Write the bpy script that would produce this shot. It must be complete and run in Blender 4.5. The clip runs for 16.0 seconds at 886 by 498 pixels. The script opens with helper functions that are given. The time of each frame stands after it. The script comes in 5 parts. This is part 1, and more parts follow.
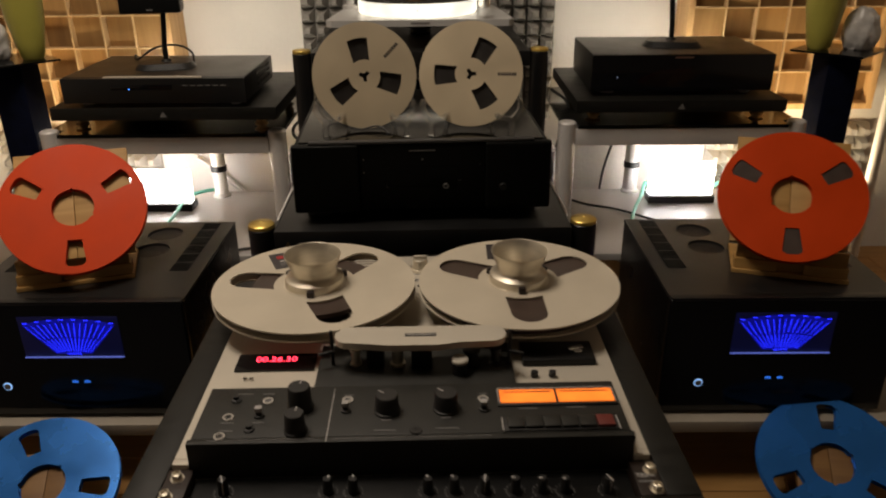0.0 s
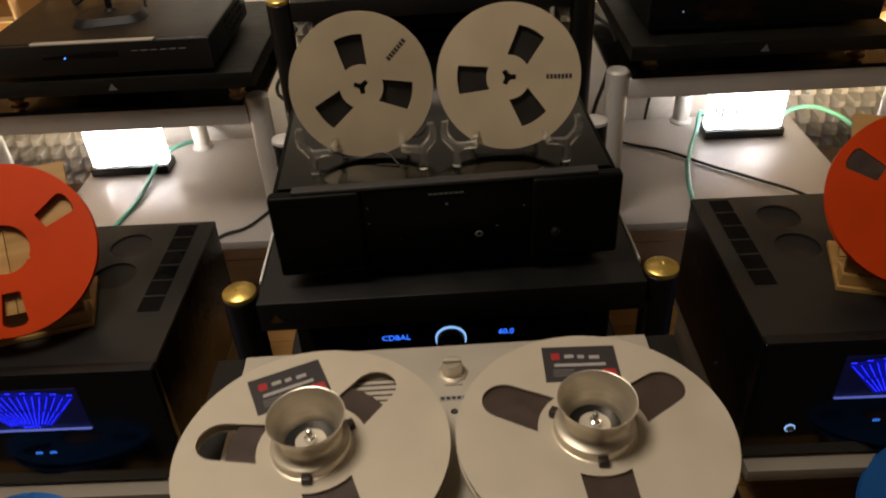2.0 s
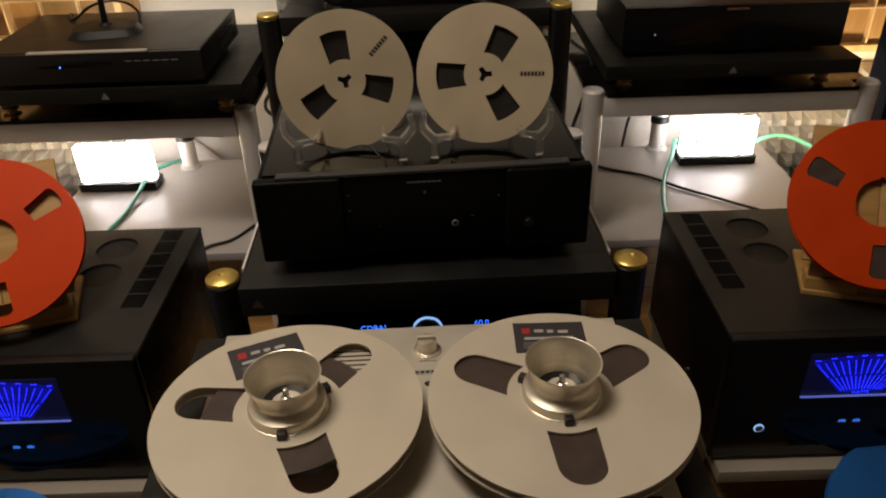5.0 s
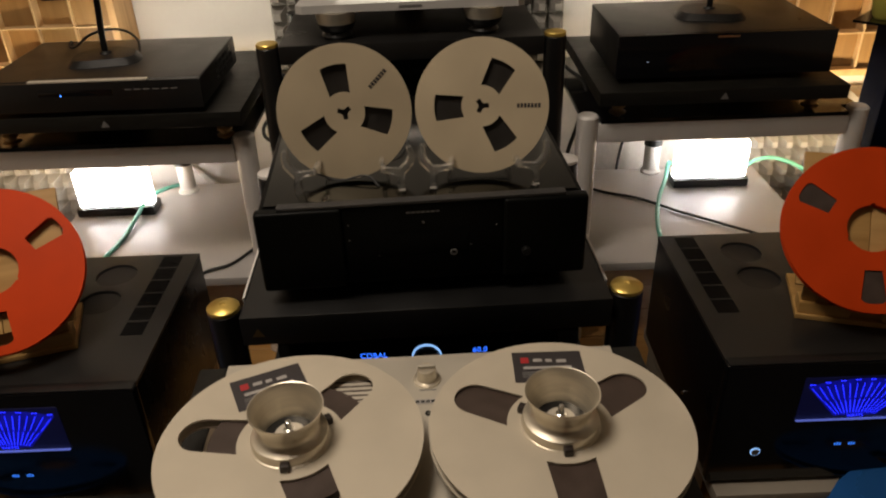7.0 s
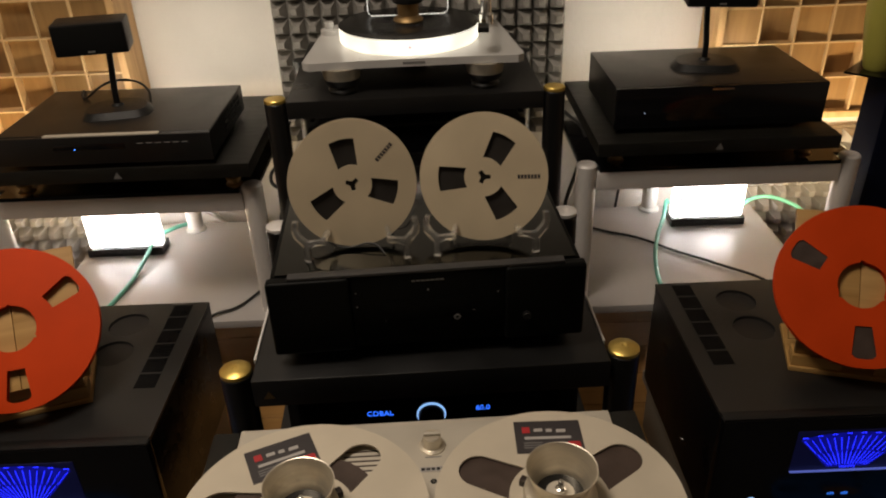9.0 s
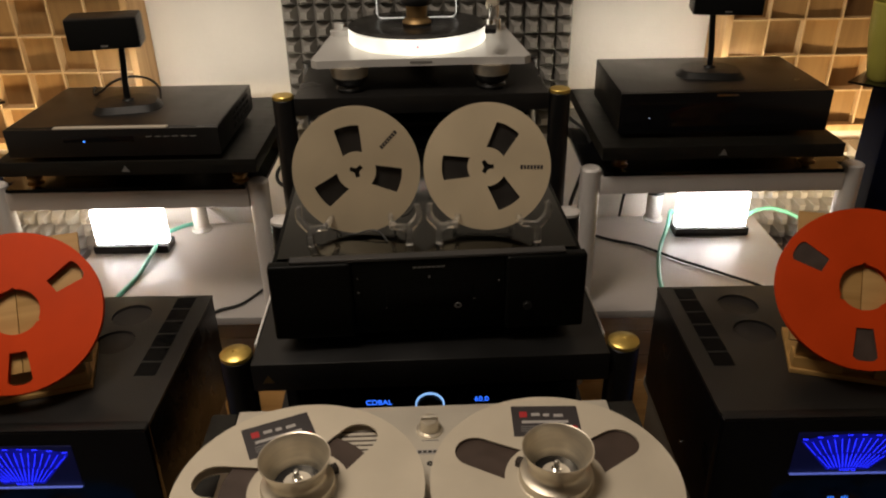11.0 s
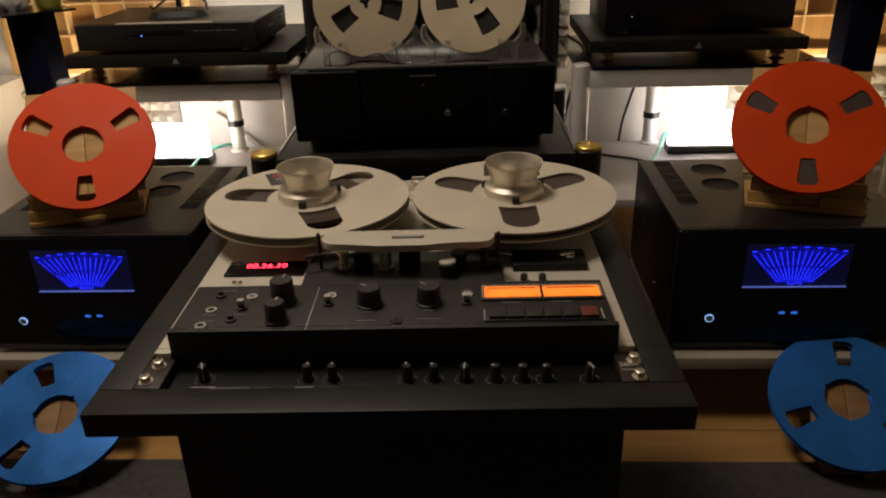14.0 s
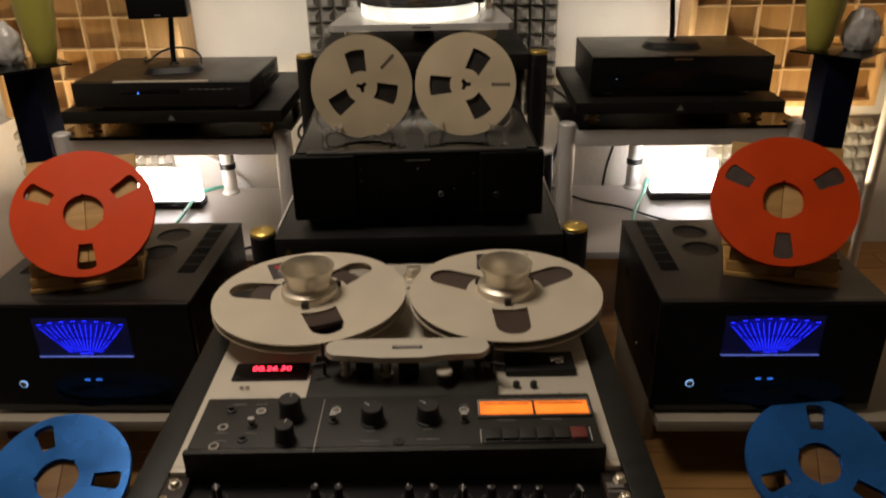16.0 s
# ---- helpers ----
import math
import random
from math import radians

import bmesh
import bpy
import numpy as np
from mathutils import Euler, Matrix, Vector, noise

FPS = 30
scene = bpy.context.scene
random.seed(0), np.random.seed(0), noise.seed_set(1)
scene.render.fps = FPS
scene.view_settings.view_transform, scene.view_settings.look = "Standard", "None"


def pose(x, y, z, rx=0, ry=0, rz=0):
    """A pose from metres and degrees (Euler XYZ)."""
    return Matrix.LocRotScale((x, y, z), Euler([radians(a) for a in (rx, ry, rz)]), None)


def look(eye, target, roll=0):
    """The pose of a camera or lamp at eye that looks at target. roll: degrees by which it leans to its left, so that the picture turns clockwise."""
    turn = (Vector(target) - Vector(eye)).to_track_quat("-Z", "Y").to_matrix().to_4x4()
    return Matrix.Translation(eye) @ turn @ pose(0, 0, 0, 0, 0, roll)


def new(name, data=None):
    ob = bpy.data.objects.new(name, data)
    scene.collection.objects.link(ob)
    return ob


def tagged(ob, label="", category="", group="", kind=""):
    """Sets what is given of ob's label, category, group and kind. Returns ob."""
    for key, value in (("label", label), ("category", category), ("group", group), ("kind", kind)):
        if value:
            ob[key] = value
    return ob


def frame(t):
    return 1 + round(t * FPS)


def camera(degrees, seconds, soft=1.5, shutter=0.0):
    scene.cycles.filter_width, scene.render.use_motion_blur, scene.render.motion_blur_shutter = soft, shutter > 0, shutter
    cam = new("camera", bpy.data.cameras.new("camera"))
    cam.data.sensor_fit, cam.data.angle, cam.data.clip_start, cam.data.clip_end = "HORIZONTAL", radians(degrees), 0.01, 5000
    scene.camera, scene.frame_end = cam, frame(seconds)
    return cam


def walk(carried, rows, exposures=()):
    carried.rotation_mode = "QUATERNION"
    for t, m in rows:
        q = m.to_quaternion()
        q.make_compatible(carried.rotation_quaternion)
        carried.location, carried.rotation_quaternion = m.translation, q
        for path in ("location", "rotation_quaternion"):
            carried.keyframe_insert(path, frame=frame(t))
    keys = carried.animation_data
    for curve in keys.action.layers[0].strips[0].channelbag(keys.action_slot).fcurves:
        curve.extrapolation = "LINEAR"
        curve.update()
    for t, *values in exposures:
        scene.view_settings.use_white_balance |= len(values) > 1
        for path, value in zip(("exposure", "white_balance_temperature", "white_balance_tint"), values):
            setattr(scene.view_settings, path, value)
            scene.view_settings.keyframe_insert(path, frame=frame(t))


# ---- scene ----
cam = camera(60.9, 16.0, soft=2.0, shutter=0.4)
METRES, EYE, TILT, LEAN, TURN = 1.5, 1.05, -24.0, 0.4, 0.0
ROWS = [
    (0.0, 0.0, 0.0, 0.0, 0.0, 0.0, -0.0),
    (0.5, -0.0264, 0.07, 0.0356, 0.16, -2.02, -0.16),
    (1.0, -0.0277, 0.111, 0.0977, 0.66, -6.45, 0.31),
    (1.5, -0.021, 0.1625, 0.1471, 0.82, -9.88, 1.09),
    (2.0, -0.0167, 0.2227, 0.1873, 0.52, -11.57, 2.39),
    (2.5, -0.0142, 0.2578, 0.209, 0.35, -12.41, 3.19),
    (3.0, -0.0141, 0.2597, 0.2153, 0.23, -12.3, 3.51),
    (3.5, -0.0119, 0.2364, 0.1968, 0.12, -10.85, 3.54),
    (4.0, -0.0111, 0.2144, 0.158, -0.33, -9.14, 2.51),
    (4.2, -0.01, 0.209, 0.1495, -0.52, -8.75, 2.06),
    (6.3, -0.0148, 0.1795, 0.1330, -0.36, -6.88, 1.28),
    (6.5, -0.0157, 0.18, 0.1367, -0.43, -6.72, 1.32),
    (7.0, -0.0138, 0.1825, 0.1503, -0.83, -6.53, 1.7),
    (7.5, -0.013, 0.1853, 0.1853, -0.93, -6.9, 2.33),
    (8.0, -0.0137, 0.1785, 0.2003, -0.82, -7.14, 2.62),
    (8.5, -0.014, 0.1664, 0.2087, -0.7, -6.81, 2.35),
    (8.7, -0.0144, 0.1642, 0.2068, -0.71, -6.36, 2.14),
    (10.8, -0.0155, 0.1505, 0.1832, -0.38, -4.28, 0.74),
    (11.0, -0.0121, 0.1541, 0.1737, -0.22, -4.12, 0.65),
    (11.5, 0.0031, 0.1532, 0.1395, 0.13, -3.68, 0.79),
    (12.0, 0.0189, 0.1277, 0.0971, 0.46, -2.55, 0.86),
    (12.5, 0.0176, 0.0979, 0.0364, 1.42, -1.01, 0.14),
    (13.0, 0.0142, 0.0567, -0.0084, 1.97, -0.38, 0.03),
    (13.5, 0.0263, 0.0247, -0.0421, 2.24, -0.6, 0.16),
    (14.0, 0.0346, 0.0071, -0.0625, 2.52, -1.25, 0.2),
    (14.5, 0.0394, -0.0076, -0.0605, 2.7, -1.78, 0.13),
    (15.0, 0.0364, -0.0121, -0.0438, 2.48, -2.02, 0.18),
    (15.5, 0.032, -0.0205, -0.0221, 1.79, -1.62, 0.15),
    (16.0, 0.0244, -0.0258, 0.0263, 1.22, -1.24, -0.01),
]
walk(cam, [(t, pose(0, 0, EYE, TILT, LEAN, TURN) @ pose(METRES * x, METRES * y, METRES * z, 90 + pitch, roll, yaw)) for t, x, y, z, yaw, pitch, roll in ROWS])

# ---- light ----
scene.view_settings.exposure = 0.0
world = bpy.data.worlds.new("world")
scene.world = world
world.use_nodes = True
world.node_tree.nodes["Background"].inputs[0].default_value = (1.0, 0.8, 0.6, 1)
world.node_tree.nodes["Background"].inputs[1].default_value = 0.02


def area_lamp(name, eye, target, width, depth, watts, colour):
    data = bpy.data.lights.new(name, "AREA")
    data.shape, data.size, data.size_y, data.energy, data.color = "RECTANGLE", width, depth, watts, colour
    ob = new(name, data)
    ob.matrix_world = look(eye, target)
    return ob


WARM = (1.0, 0.85, 0.70)
area_lamp("ceiling_lamp_light", (-0.62, 0.98, 2.40), (-0.60, 1.0, 0.0), 0.6, 0.6, 23.0, WARM)
for side in (-1, 1):
    area_lamp("corner_led_light", (side * 0.96, 2.03, 0.32), (side * 0.94, 2.30, 0.80), 0.4, 0.04, 4.0, (1.0, 0.76, 0.46))
area_lamp("led_strip_light", (-0.66, 2.135, 0.648), (-0.66, 2.34, 1.02), 0.50, 0.02, 0.75, (1.0, 0.88, 0.70))
area_lamp("led_strip_light", (0.58, 2.165, 0.655), (0.58, 2.35, 1.02), 0.46, 0.02, 0.75, (1.0, 0.88, 0.70))


# ---- materials ----
def shader(name):
    m = bpy.data.materials.new(name)
    m.use_nodes = True
    return m, m.node_tree.nodes, m.node_tree.links, m.node_tree.nodes["Principled BSDF"]


def mat(name, col, rough=0.5, metal=0.0, var=0.18, scale=7.0, bump=0.15, fine=350.0, coat=0.0, stretch=(1, 1, 1), rvar=0.12, spec=0.5):
    """Base colour with broad blotches, fine grain in the relief and an uneven gloss."""
    m, n, l, b = shader(name)
    tc = n.new("ShaderNodeTexCoord")
    mp = n.new("ShaderNodeMapping")
    mp.inputs["Scale"].default_value = stretch
    l.new(tc.outputs["Object"], mp.inputs[0])
    big, small = n.new("ShaderNodeTexNoise"), n.new("ShaderNodeTexNoise")
    big.inputs["Scale"].default_value, big.inputs["Detail"].default_value = scale, 6
    small.inputs["Scale"].default_value, small.inputs["Detail"].default_value = fine, 3
    l.new(mp.outputs[0], big.inputs[0])
    l.new(mp.outputs[0], small.inputs[0])
    ramp = n.new("ShaderNodeMapRange")
    ramp.inputs[1].default_value, ramp.inputs[2].default_value = 0.3, 0.7
    ramp.inputs[3].default_value, ramp.inputs[4].default_value = 1 - var, 1 + var
    l.new(big.outputs[0], ramp.inputs[0])
    mul = n.new("ShaderNodeVectorMath")
    mul.operation = "SCALE"
    mul.inputs[0].default_value = col
    l.new(ramp.outputs[0], mul.inputs["Scale"])
    l.new(mul.outputs[0], b.inputs["Base Color"])
    rr = n.new("ShaderNodeMapRange")
    rr.inputs[1].default_value, rr.inputs[2].default_value = 0.3, 0.7
    rr.inputs[3].default_value, rr.inputs[4].default_value = max(0.02, rough - rvar * rough), min(1, rough + rvar)
    l.new(big.outputs[0], rr.inputs[0])
    l.new(rr.outputs[0], b.inputs["Roughness"])
    b.inputs["Metallic"].default_value = metal
    b.inputs["Coat Weight"].default_value = coat
    b.inputs["Specular IOR Level"].default_value = spec
    if bump:
        bp = n.new("ShaderNodeBump")
        bp.inputs["Strength"].default_value, bp.inputs["Distance"].default_value = bump, 0.002
        l.new(small.outputs[0], bp.inputs["Height"])
        l.new(bp.outputs[0], b.inputs["Normal"])
    return m


def glow(name, col, strength):
    m, n, l, b = shader(name)
    b.inputs["Base Color"].default_value = (*[min(1, c * 0.5) for c in col], 1)
    b.inputs["Emission Color"].default_value = (*col, 1)
    b.inputs["Emission Strength"].default_value = strength
    return m


def glow_uneven(name, col, strength, scale):
    """Something lit from inside, with the patchy brightness of an engraved or backlit plate."""
    m, n, l, b = shader(name)
    tc, no, mr = n.new("ShaderNodeTexCoord"), n.new("ShaderNodeTexNoise"), n.new("ShaderNodeMapRange")
    no.inputs["Scale"].default_value = scale
    l.new(tc.outputs["Object"], no.inputs[0])
    mr.inputs[1].default_value, mr.inputs[2].default_value = 0.35, 0.65
    mr.inputs[3].default_value, mr.inputs[4].default_value = strength * 0.6, strength * 1.2
    l.new(no.outputs[0], mr.inputs[0])
    b.inputs["Base Color"].default_value = (*col, 1)
    b.inputs["Emission Color"].default_value = (*col, 1)
    l.new(mr.outputs[0], b.inputs["Emission Strength"])
    return m


def glass(name, col=(1, 1, 1), rough=0.02, ior=1.49):
    m, n, l, b = shader(name)
    b.inputs["Base Color"].default_value = (*col, 1)
    b.inputs["Roughness"].default_value = rough
    b.inputs["IOR"].default_value = ior
    b.inputs["Transmission Weight"].default_value = 1.0
    return m


def wood(name, dark, light, rough=0.5, along=0, object_vary=0.0):
    """Wood with grain along one axis; pieces vary from one to the next."""
    m, n, l, b = shader(name)
    tc, mp = n.new("ShaderNodeTexCoord"), n.new("ShaderNodeMapping")
    s = [14.0, 14.0, 14.0]
    s[along] = 1.2
    mp.inputs["Scale"].default_value = s
    info, add = n.new("ShaderNodeObjectInfo"), n.new("ShaderNodeVectorMath")
    sc = n.new("ShaderNodeVectorMath")
    sc.operation = "SCALE"
    sc.inputs[0].default_value = (7.3, 3.1, 5.7)
    l.new(info.outputs["Random"], sc.inputs["Scale"])
    l.new(tc.outputs["Object"], add.inputs[0])
    l.new(sc.outputs[0], add.inputs[1])
    l.new(add.outputs[0], mp.inputs[0])
    no = n.new("ShaderNodeTexNoise")
    no.inputs["Scale"].default_value, no.inputs["Detail"].default_value, no.inputs["Distortion"].default_value = 3.0, 8, 0.6
    l.new(mp.outputs[0], no.inputs[0])
    cr = n.new("ShaderNodeValToRGB")
    cr.color_ramp.elements[0].position, cr.color_ramp.elements[0].color = 0.32, (*dark, 1)
    cr.color_ramp.elements[1].position, cr.color_ramp.elements[1].color = 0.68, (*light, 1)
    l.new(no.outputs[0], cr.inputs[0])
    hs = n.new("ShaderNodeHueSaturation")
    mr = n.new("ShaderNodeMapRange")
    mr.inputs[3].default_value, mr.inputs[4].default_value = 1 - object_vary, 1 + object_vary
    l.new(info.outputs["Random"], mr.inputs[0])
    l.new(mr.outputs[0], hs.inputs["Value"])
    l.new(cr.outputs[0], hs.inputs["Color"])
    l.new(hs.outputs[0], b.inputs["Base Color"])
    b.inputs["Roughness"].default_value = rough
    bp = n.new("ShaderNodeBump")
    bp.inputs["Strength"].default_value, bp.inputs["Distance"].default_value = 0.12, 0.002
    l.new(no.outputs[0], bp.inputs["Height"])
    l.new(bp.outputs[0], b.inputs["Normal"])
    return m


M_PLASTER = mat("plaster", (0.78, 0.75, 0.70), 0.85, var=0.05, scale=5, bump=0.7, fine=70)
M_DUSK = mat("dim_wall", (0.22, 0.19, 0.16), 0.9, var=0.1)
M_WHITE = mat("white_paint", (0.75, 0.73, 0.69), 0.45, var=0.05)
M_CEIL = mat("ceiling_paint", (0.7, 0.66, 0.6), 0.9, var=0.05)
M_RUG = mat("rug_wool", (0.065, 0.06, 0.057), 0.95, var=0.35, scale=60, bump=1.0, fine=900)
M_PLANK = wood("oak_plank", (0.36, 0.19, 0.06), (0.45, 0.25, 0.085), 0.38, 0, 0.07)
# One wood: ribs paled for edge light, well bottoms darkened, both in the colour.
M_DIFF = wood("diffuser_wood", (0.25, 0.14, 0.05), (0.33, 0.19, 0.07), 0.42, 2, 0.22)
M_DIFF_RIB_LIT = wood("diffuser_rib_lit_wood", (0.56, 0.38, 0.19), (0.66, 0.47, 0.25), 0.5, 2, 0.05)
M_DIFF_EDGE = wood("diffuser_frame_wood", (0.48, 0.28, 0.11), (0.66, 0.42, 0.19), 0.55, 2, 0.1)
M_FOAMPALE = mat("pale_foam", (0.50, 0.48, 0.44), 0.95, var=0.12, scale=30, bump=0.5, fine=900)
M_CASE = mat("satin_black_case", (0.011, 0.0105, 0.010), 0.3, var=0.2, bump=0.12, fine=900)
M_AMP = mat("amplifier_black", (0.0035, 0.0035, 0.004), 0.27, var=0.25, bump=0.1, fine=900, spec=0.16)
M_FOAM = mat("foam", (0.30, 0.285, 0.26), 0.95, var=0.15, scale=30, bump=0.5, fine=900)
M_BLACK = mat("black_lacquer", (0.007, 0.007, 0.007), 0.32, var=0.25, bump=0.03)
M_BLACKWOOD = mat("black_ash", (0.009, 0.0088, 0.0072), 0.42, spec=0.3, var=0.25, scale=18, bump=0.15, fine=160, stretch=(1, 6, 6))
M_BLACKMETAL = mat("black_steel", (0.006, 0.006, 0.006), 0.38, spec=0.35, var=0.2, bump=0.2, fine=900)
M_GLOSS = mat("gloss_black", (0.004, 0.004, 0.005), 0.07, var=0.2, bump=0.0)
M_PANEL = mat("deck_panel", (0.0155, 0.0152, 0.0125), 0.5, spec=0.42, var=0.25, scale=25, bump=0.2, fine=800)
M_EAR = mat("brown_lacquer", (0.022, 0.014, 0.011), 0.4)
M_LIP = mat("dull_grey_lip", (0.028, 0.027, 0.027), 0.5)
M_KNOB = mat("knob_black", (0.012, 0.0115, 0.011), 0.45, bump=0.1)
M_ALU = mat("brushed_aluminium", (0.74, 0.68, 0.56), 0.33, 0.80, var=0.08, scale=20, bump=0.04, fine=200, stretch=(1, 1, 14))
M_PLATE = mat("deck_aluminium", (0.57, 0.525, 0.44), 0.50, 0.30, spec=0.25, var=0.06, scale=12, bump=0.06, fine=600)
M_REEL = mat("reel_aluminium", (0.57, 0.51, 0.405), 0.54, 0.20, spec=0.2, var=0.06, scale=14, bump=0.04, fine=500)
M_SMALLREEL = mat("warm_reel_aluminium", (0.62, 0.52, 0.36), 0.40, 0.35, var=0.05, scale=14, bump=0.05, fine=420)
M_SILVER = mat("silver_paint", (0.76, 0.73, 0.70), 0.42, 0.15, var=0.06, bump=0.15, fine=700)
M_CHROME = mat("chrome", (0.75, 0.74, 0.72), 0.15, 1.0, var=0.08, bump=0.0)
M_GOLD = mat("polished_brass", (0.86, 0.62, 0.17), 0.3, 0.9, var=0.12, bump=0.1, fine=300)
M_TAPE = mat("brown_tape", (0.055, 0.036, 0.028), 0.4, var=0.2, scale=40, bump=0.1)
M_ORANGE = mat("orange_anodised", (0.58, 0.050, 0.003), 0.45, 0.05, spec=0.16, var=0.1, scale=9, bump=0.08, fine=500)
M_BLUE = mat("blue_anodised", (0.026, 0.18, 0.60), 0.22, 0.5, var=0.12, scale=9, bump=0.05, fine=500)
M_STAND = wood("pale_wood", (0.40, 0.22, 0.06), (0.54, 0.32, 0.105), 0.6, 0, 0.1)
# Stand wood darkened to give the shade behind the blue reels.
M_LOWSTAND = wood("shaded_stand_wood", (0.20, 0.10, 0.035), (0.28, 0.15, 0.05), 0.6, 0, 0.1)
M_ACRYL = glass("clear_acrylic")
M_STANDACRYL = glass("worn_clear_acrylic", (0.97, 0.97, 0.95), 0.08)
M_STANDACRYL.node_tree.nodes["Principled BSDF"].inputs["Transmission Weight"].default_value = 0.93
M_MIRRORTOP = mat("mirror_gloss_top", (0.05, 0.05, 0.046), 0.16, 1.0, var=0.1, bump=0.0, rvar=0.02)
M_AMPTOP = mat("amplifier_top_satin", (0.012, 0.0115, 0.0115), 0.33, var=0.25, bump=0.1, fine=900, spec=0.9)
M_BEIGE = mat("beige_laminate", (0.34, 0.30, 0.24), 0.55, var=0.06)
M_VENT = mat("vent_mesh_black", (0.016, 0.013, 0.011), 0.5, bump=0.6, fine=700)
M_PLAYER = mat("player_black", (0.0032, 0.0034, 0.003), 0.36, var=0.3, bump=0.15, fine=900, spec=0.07)
M_FROST = mat("frosted_acrylic", (0.50, 0.49, 0.47), 0.3, var=0.04, bump=0.03)
M_SHELF = mat("dark_laminate", (0.46, 0.44, 0.43), 0.33, var=0.03, bump=0.1, rvar=0.02)
M_NAVY = mat("navy_cloth", (0.004, 0.0058, 0.018), 0.75, spec=0.05, var=0.3, scale=50, bump=0.6, fine=900)
M_GRILLE = mat("grille_cloth", (0.006, 0.0062, 0.0058), 0.85, spec=0.1, var=0.2, scale=60, bump=0.5, fine=900)
M_GREENVASE = mat("yellow_green_glaze", (0.50, 0.46, 0.09), 0.3, var=0.12)
M_CRYSTAL = mat("milky_crystal", (0.60, 0.58, 0.55), 0.2, var=0.2, scale=40, bump=0.5, fine=60)
M_GREENCABLE = mat("green_cable", (0.14, 0.47, 0.36), 0.4, var=0.1, bump=0.2)
M_CABLE = mat("black_cable", (0.015, 0.015, 0.015), 0.5, var=0.1, bump=0.2)
M_VINYL = mat("vinyl", (0.012, 0.012, 0.012), 0.18, var=0.1, bump=0.3, fine=300)
M_RED = mat("red_print", (0.42, 0.02, 0.025), 0.5)
M_GREY = mat("grey_print", (0.42, 0.40, 0.38), 0.6)
M_DIM = mat("dim_print", (0.16, 0.155, 0.15), 0.6)
M_STICKER = mat("sticker", (0.035, 0.03, 0.032), 0.45, bump=0.05)
M_REDBTN = mat("red_button", (0.13, 0.018, 0.012), 0.5)
M_BRASSDULL = mat("dull_brass", (0.30, 0.20, 0.09), 0.4, 0.9)
M_LEDRED = glow("red_digits", (1.0, 0.03, 0.06), 5.0)
M_AMBER = glow_uneven("amber_meter", (1.0, 0.22, 0.02), 0.82, 25)
M_BLUEGLOW = glow("blue_scale", (0.014, 0.022, 1.0), 2.4)
M_BLUEFAN = glow_uneven("blue_fan", (0.006, 0.008, 0.55), 0.35, 40)
M_BLUEDIM = glow("blue_backlight", (0.01, 0.012, 0.10), 0.10)
M_SHELFGLOW = glow("edge_lit_glass", (0.16, 0.22, 0.85), 0.40)
M_BLUELED = glow("blue_led", (0.05, 0.22, 1.0), 3.0)
M_RING = glow("pale_blue_ring", (0.30, 0.55, 1.0), 1.0)
M_BLUETEXT = glow("blue_text", (0.03, 0.16, 1.0), 1.6)
M_WLED = glow("white_led", (0.5, 0.6, 0.9), 0.35)
M_PLATTER = glow_uneven("lit_acrylic_platter", (1.0, 0.93, 0.78), 1.35, 8)
M_EDGELIT = glow("lit_acrylic_edge", (1.0, 0.95, 0.85), 0.9)
M_ENGRAVE = glow("engraving", (0.60, 0.57, 0.62), 0.95)
M_FIELD = glow_uneven("lit_engraved_field", (1.0, 0.96, 0.95), 11.0, 30)
M_STATUS = glow("status_text", (0.04, 0.22, 1.0), 0.7)
M_TAPEDARK = mat("black_tape", (0.02, 0.018, 0.016), 0.35, var=0.2, scale=40)
M_CRYGLOW = glow_uneven("lit_engraved_acrylic", (1.0, 0.95, 0.92), 12.0, 22)


# ---- mesh helpers ----
def box(x0, x1, y0, y1, z0, z1, bevel=0.0, bm=None, seg=2):
    own = bm is None
    bm = bmesh.new() if own else bm
    r = bmesh.ops.create_cube(bm, size=1, matrix=Matrix.LocRotScale(((x0 + x1) / 2, (y0 + y1) / 2, (z0 + z1) / 2), None, (x1 - x0, y1 - y0, z1 - z0)))
    if bevel:
        edges = list({e for v in r["verts"] for e in v.link_edges})
        bmesh.ops.bevel(bm, geom=edges, offset=bevel, segments=seg, affect="EDGES", profile=0.6)
    return bm


def lathe(profile, seg=48, m=None):
    """Turn (radius, height) pairs about z; the outline is closed at the axis or back on itself."""
    bm = bmesh.new()
    rings = []
    for r, z in profile:
        if r < 1e-6:
            rings.append([bm.verts.new((0, 0, z))])
        else:
            rings.append([bm.verts.new((r * math.cos(2 * math.pi * i / seg), r * math.sin(2 * math.pi * i / seg), z)) for i in range(seg)])
    for a, b in zip(rings, rings[1:]):
        for i in range(seg):
            j = (i + 1) % seg
            q = [a[i % len(a)], a[j % len(a)], b[j % len(b)], b[i % len(b)]]
            q = [v for k, v in enumerate(q) if v not in q[:k]]
            if len(q) > 2:
                bm.faces.new(q)
    bmesh.ops.recalc_face_normals(bm, faces=bm.faces)
    if m is not None:
        bm.transform(m)
    return bm


def cyl(r, z0, z1, x=0, y=0, seg=24, r2=None, bevel=0.0):
    r2 = r if r2 is None else r2
    b = min(bevel, r * 0.5, r2 * 0.5, (z1 - z0) * 0.5)
    prof = [(0, z0), (r - b, z0), (r, z0 + b), (r2, z1 - b), (r2 - b, z1), (0, z1)] if b else [(0, z0), (r, z0), (r2, z1), (0, z1)]
    return lathe(prof, seg, Matrix.Translation((x, y, 0)))


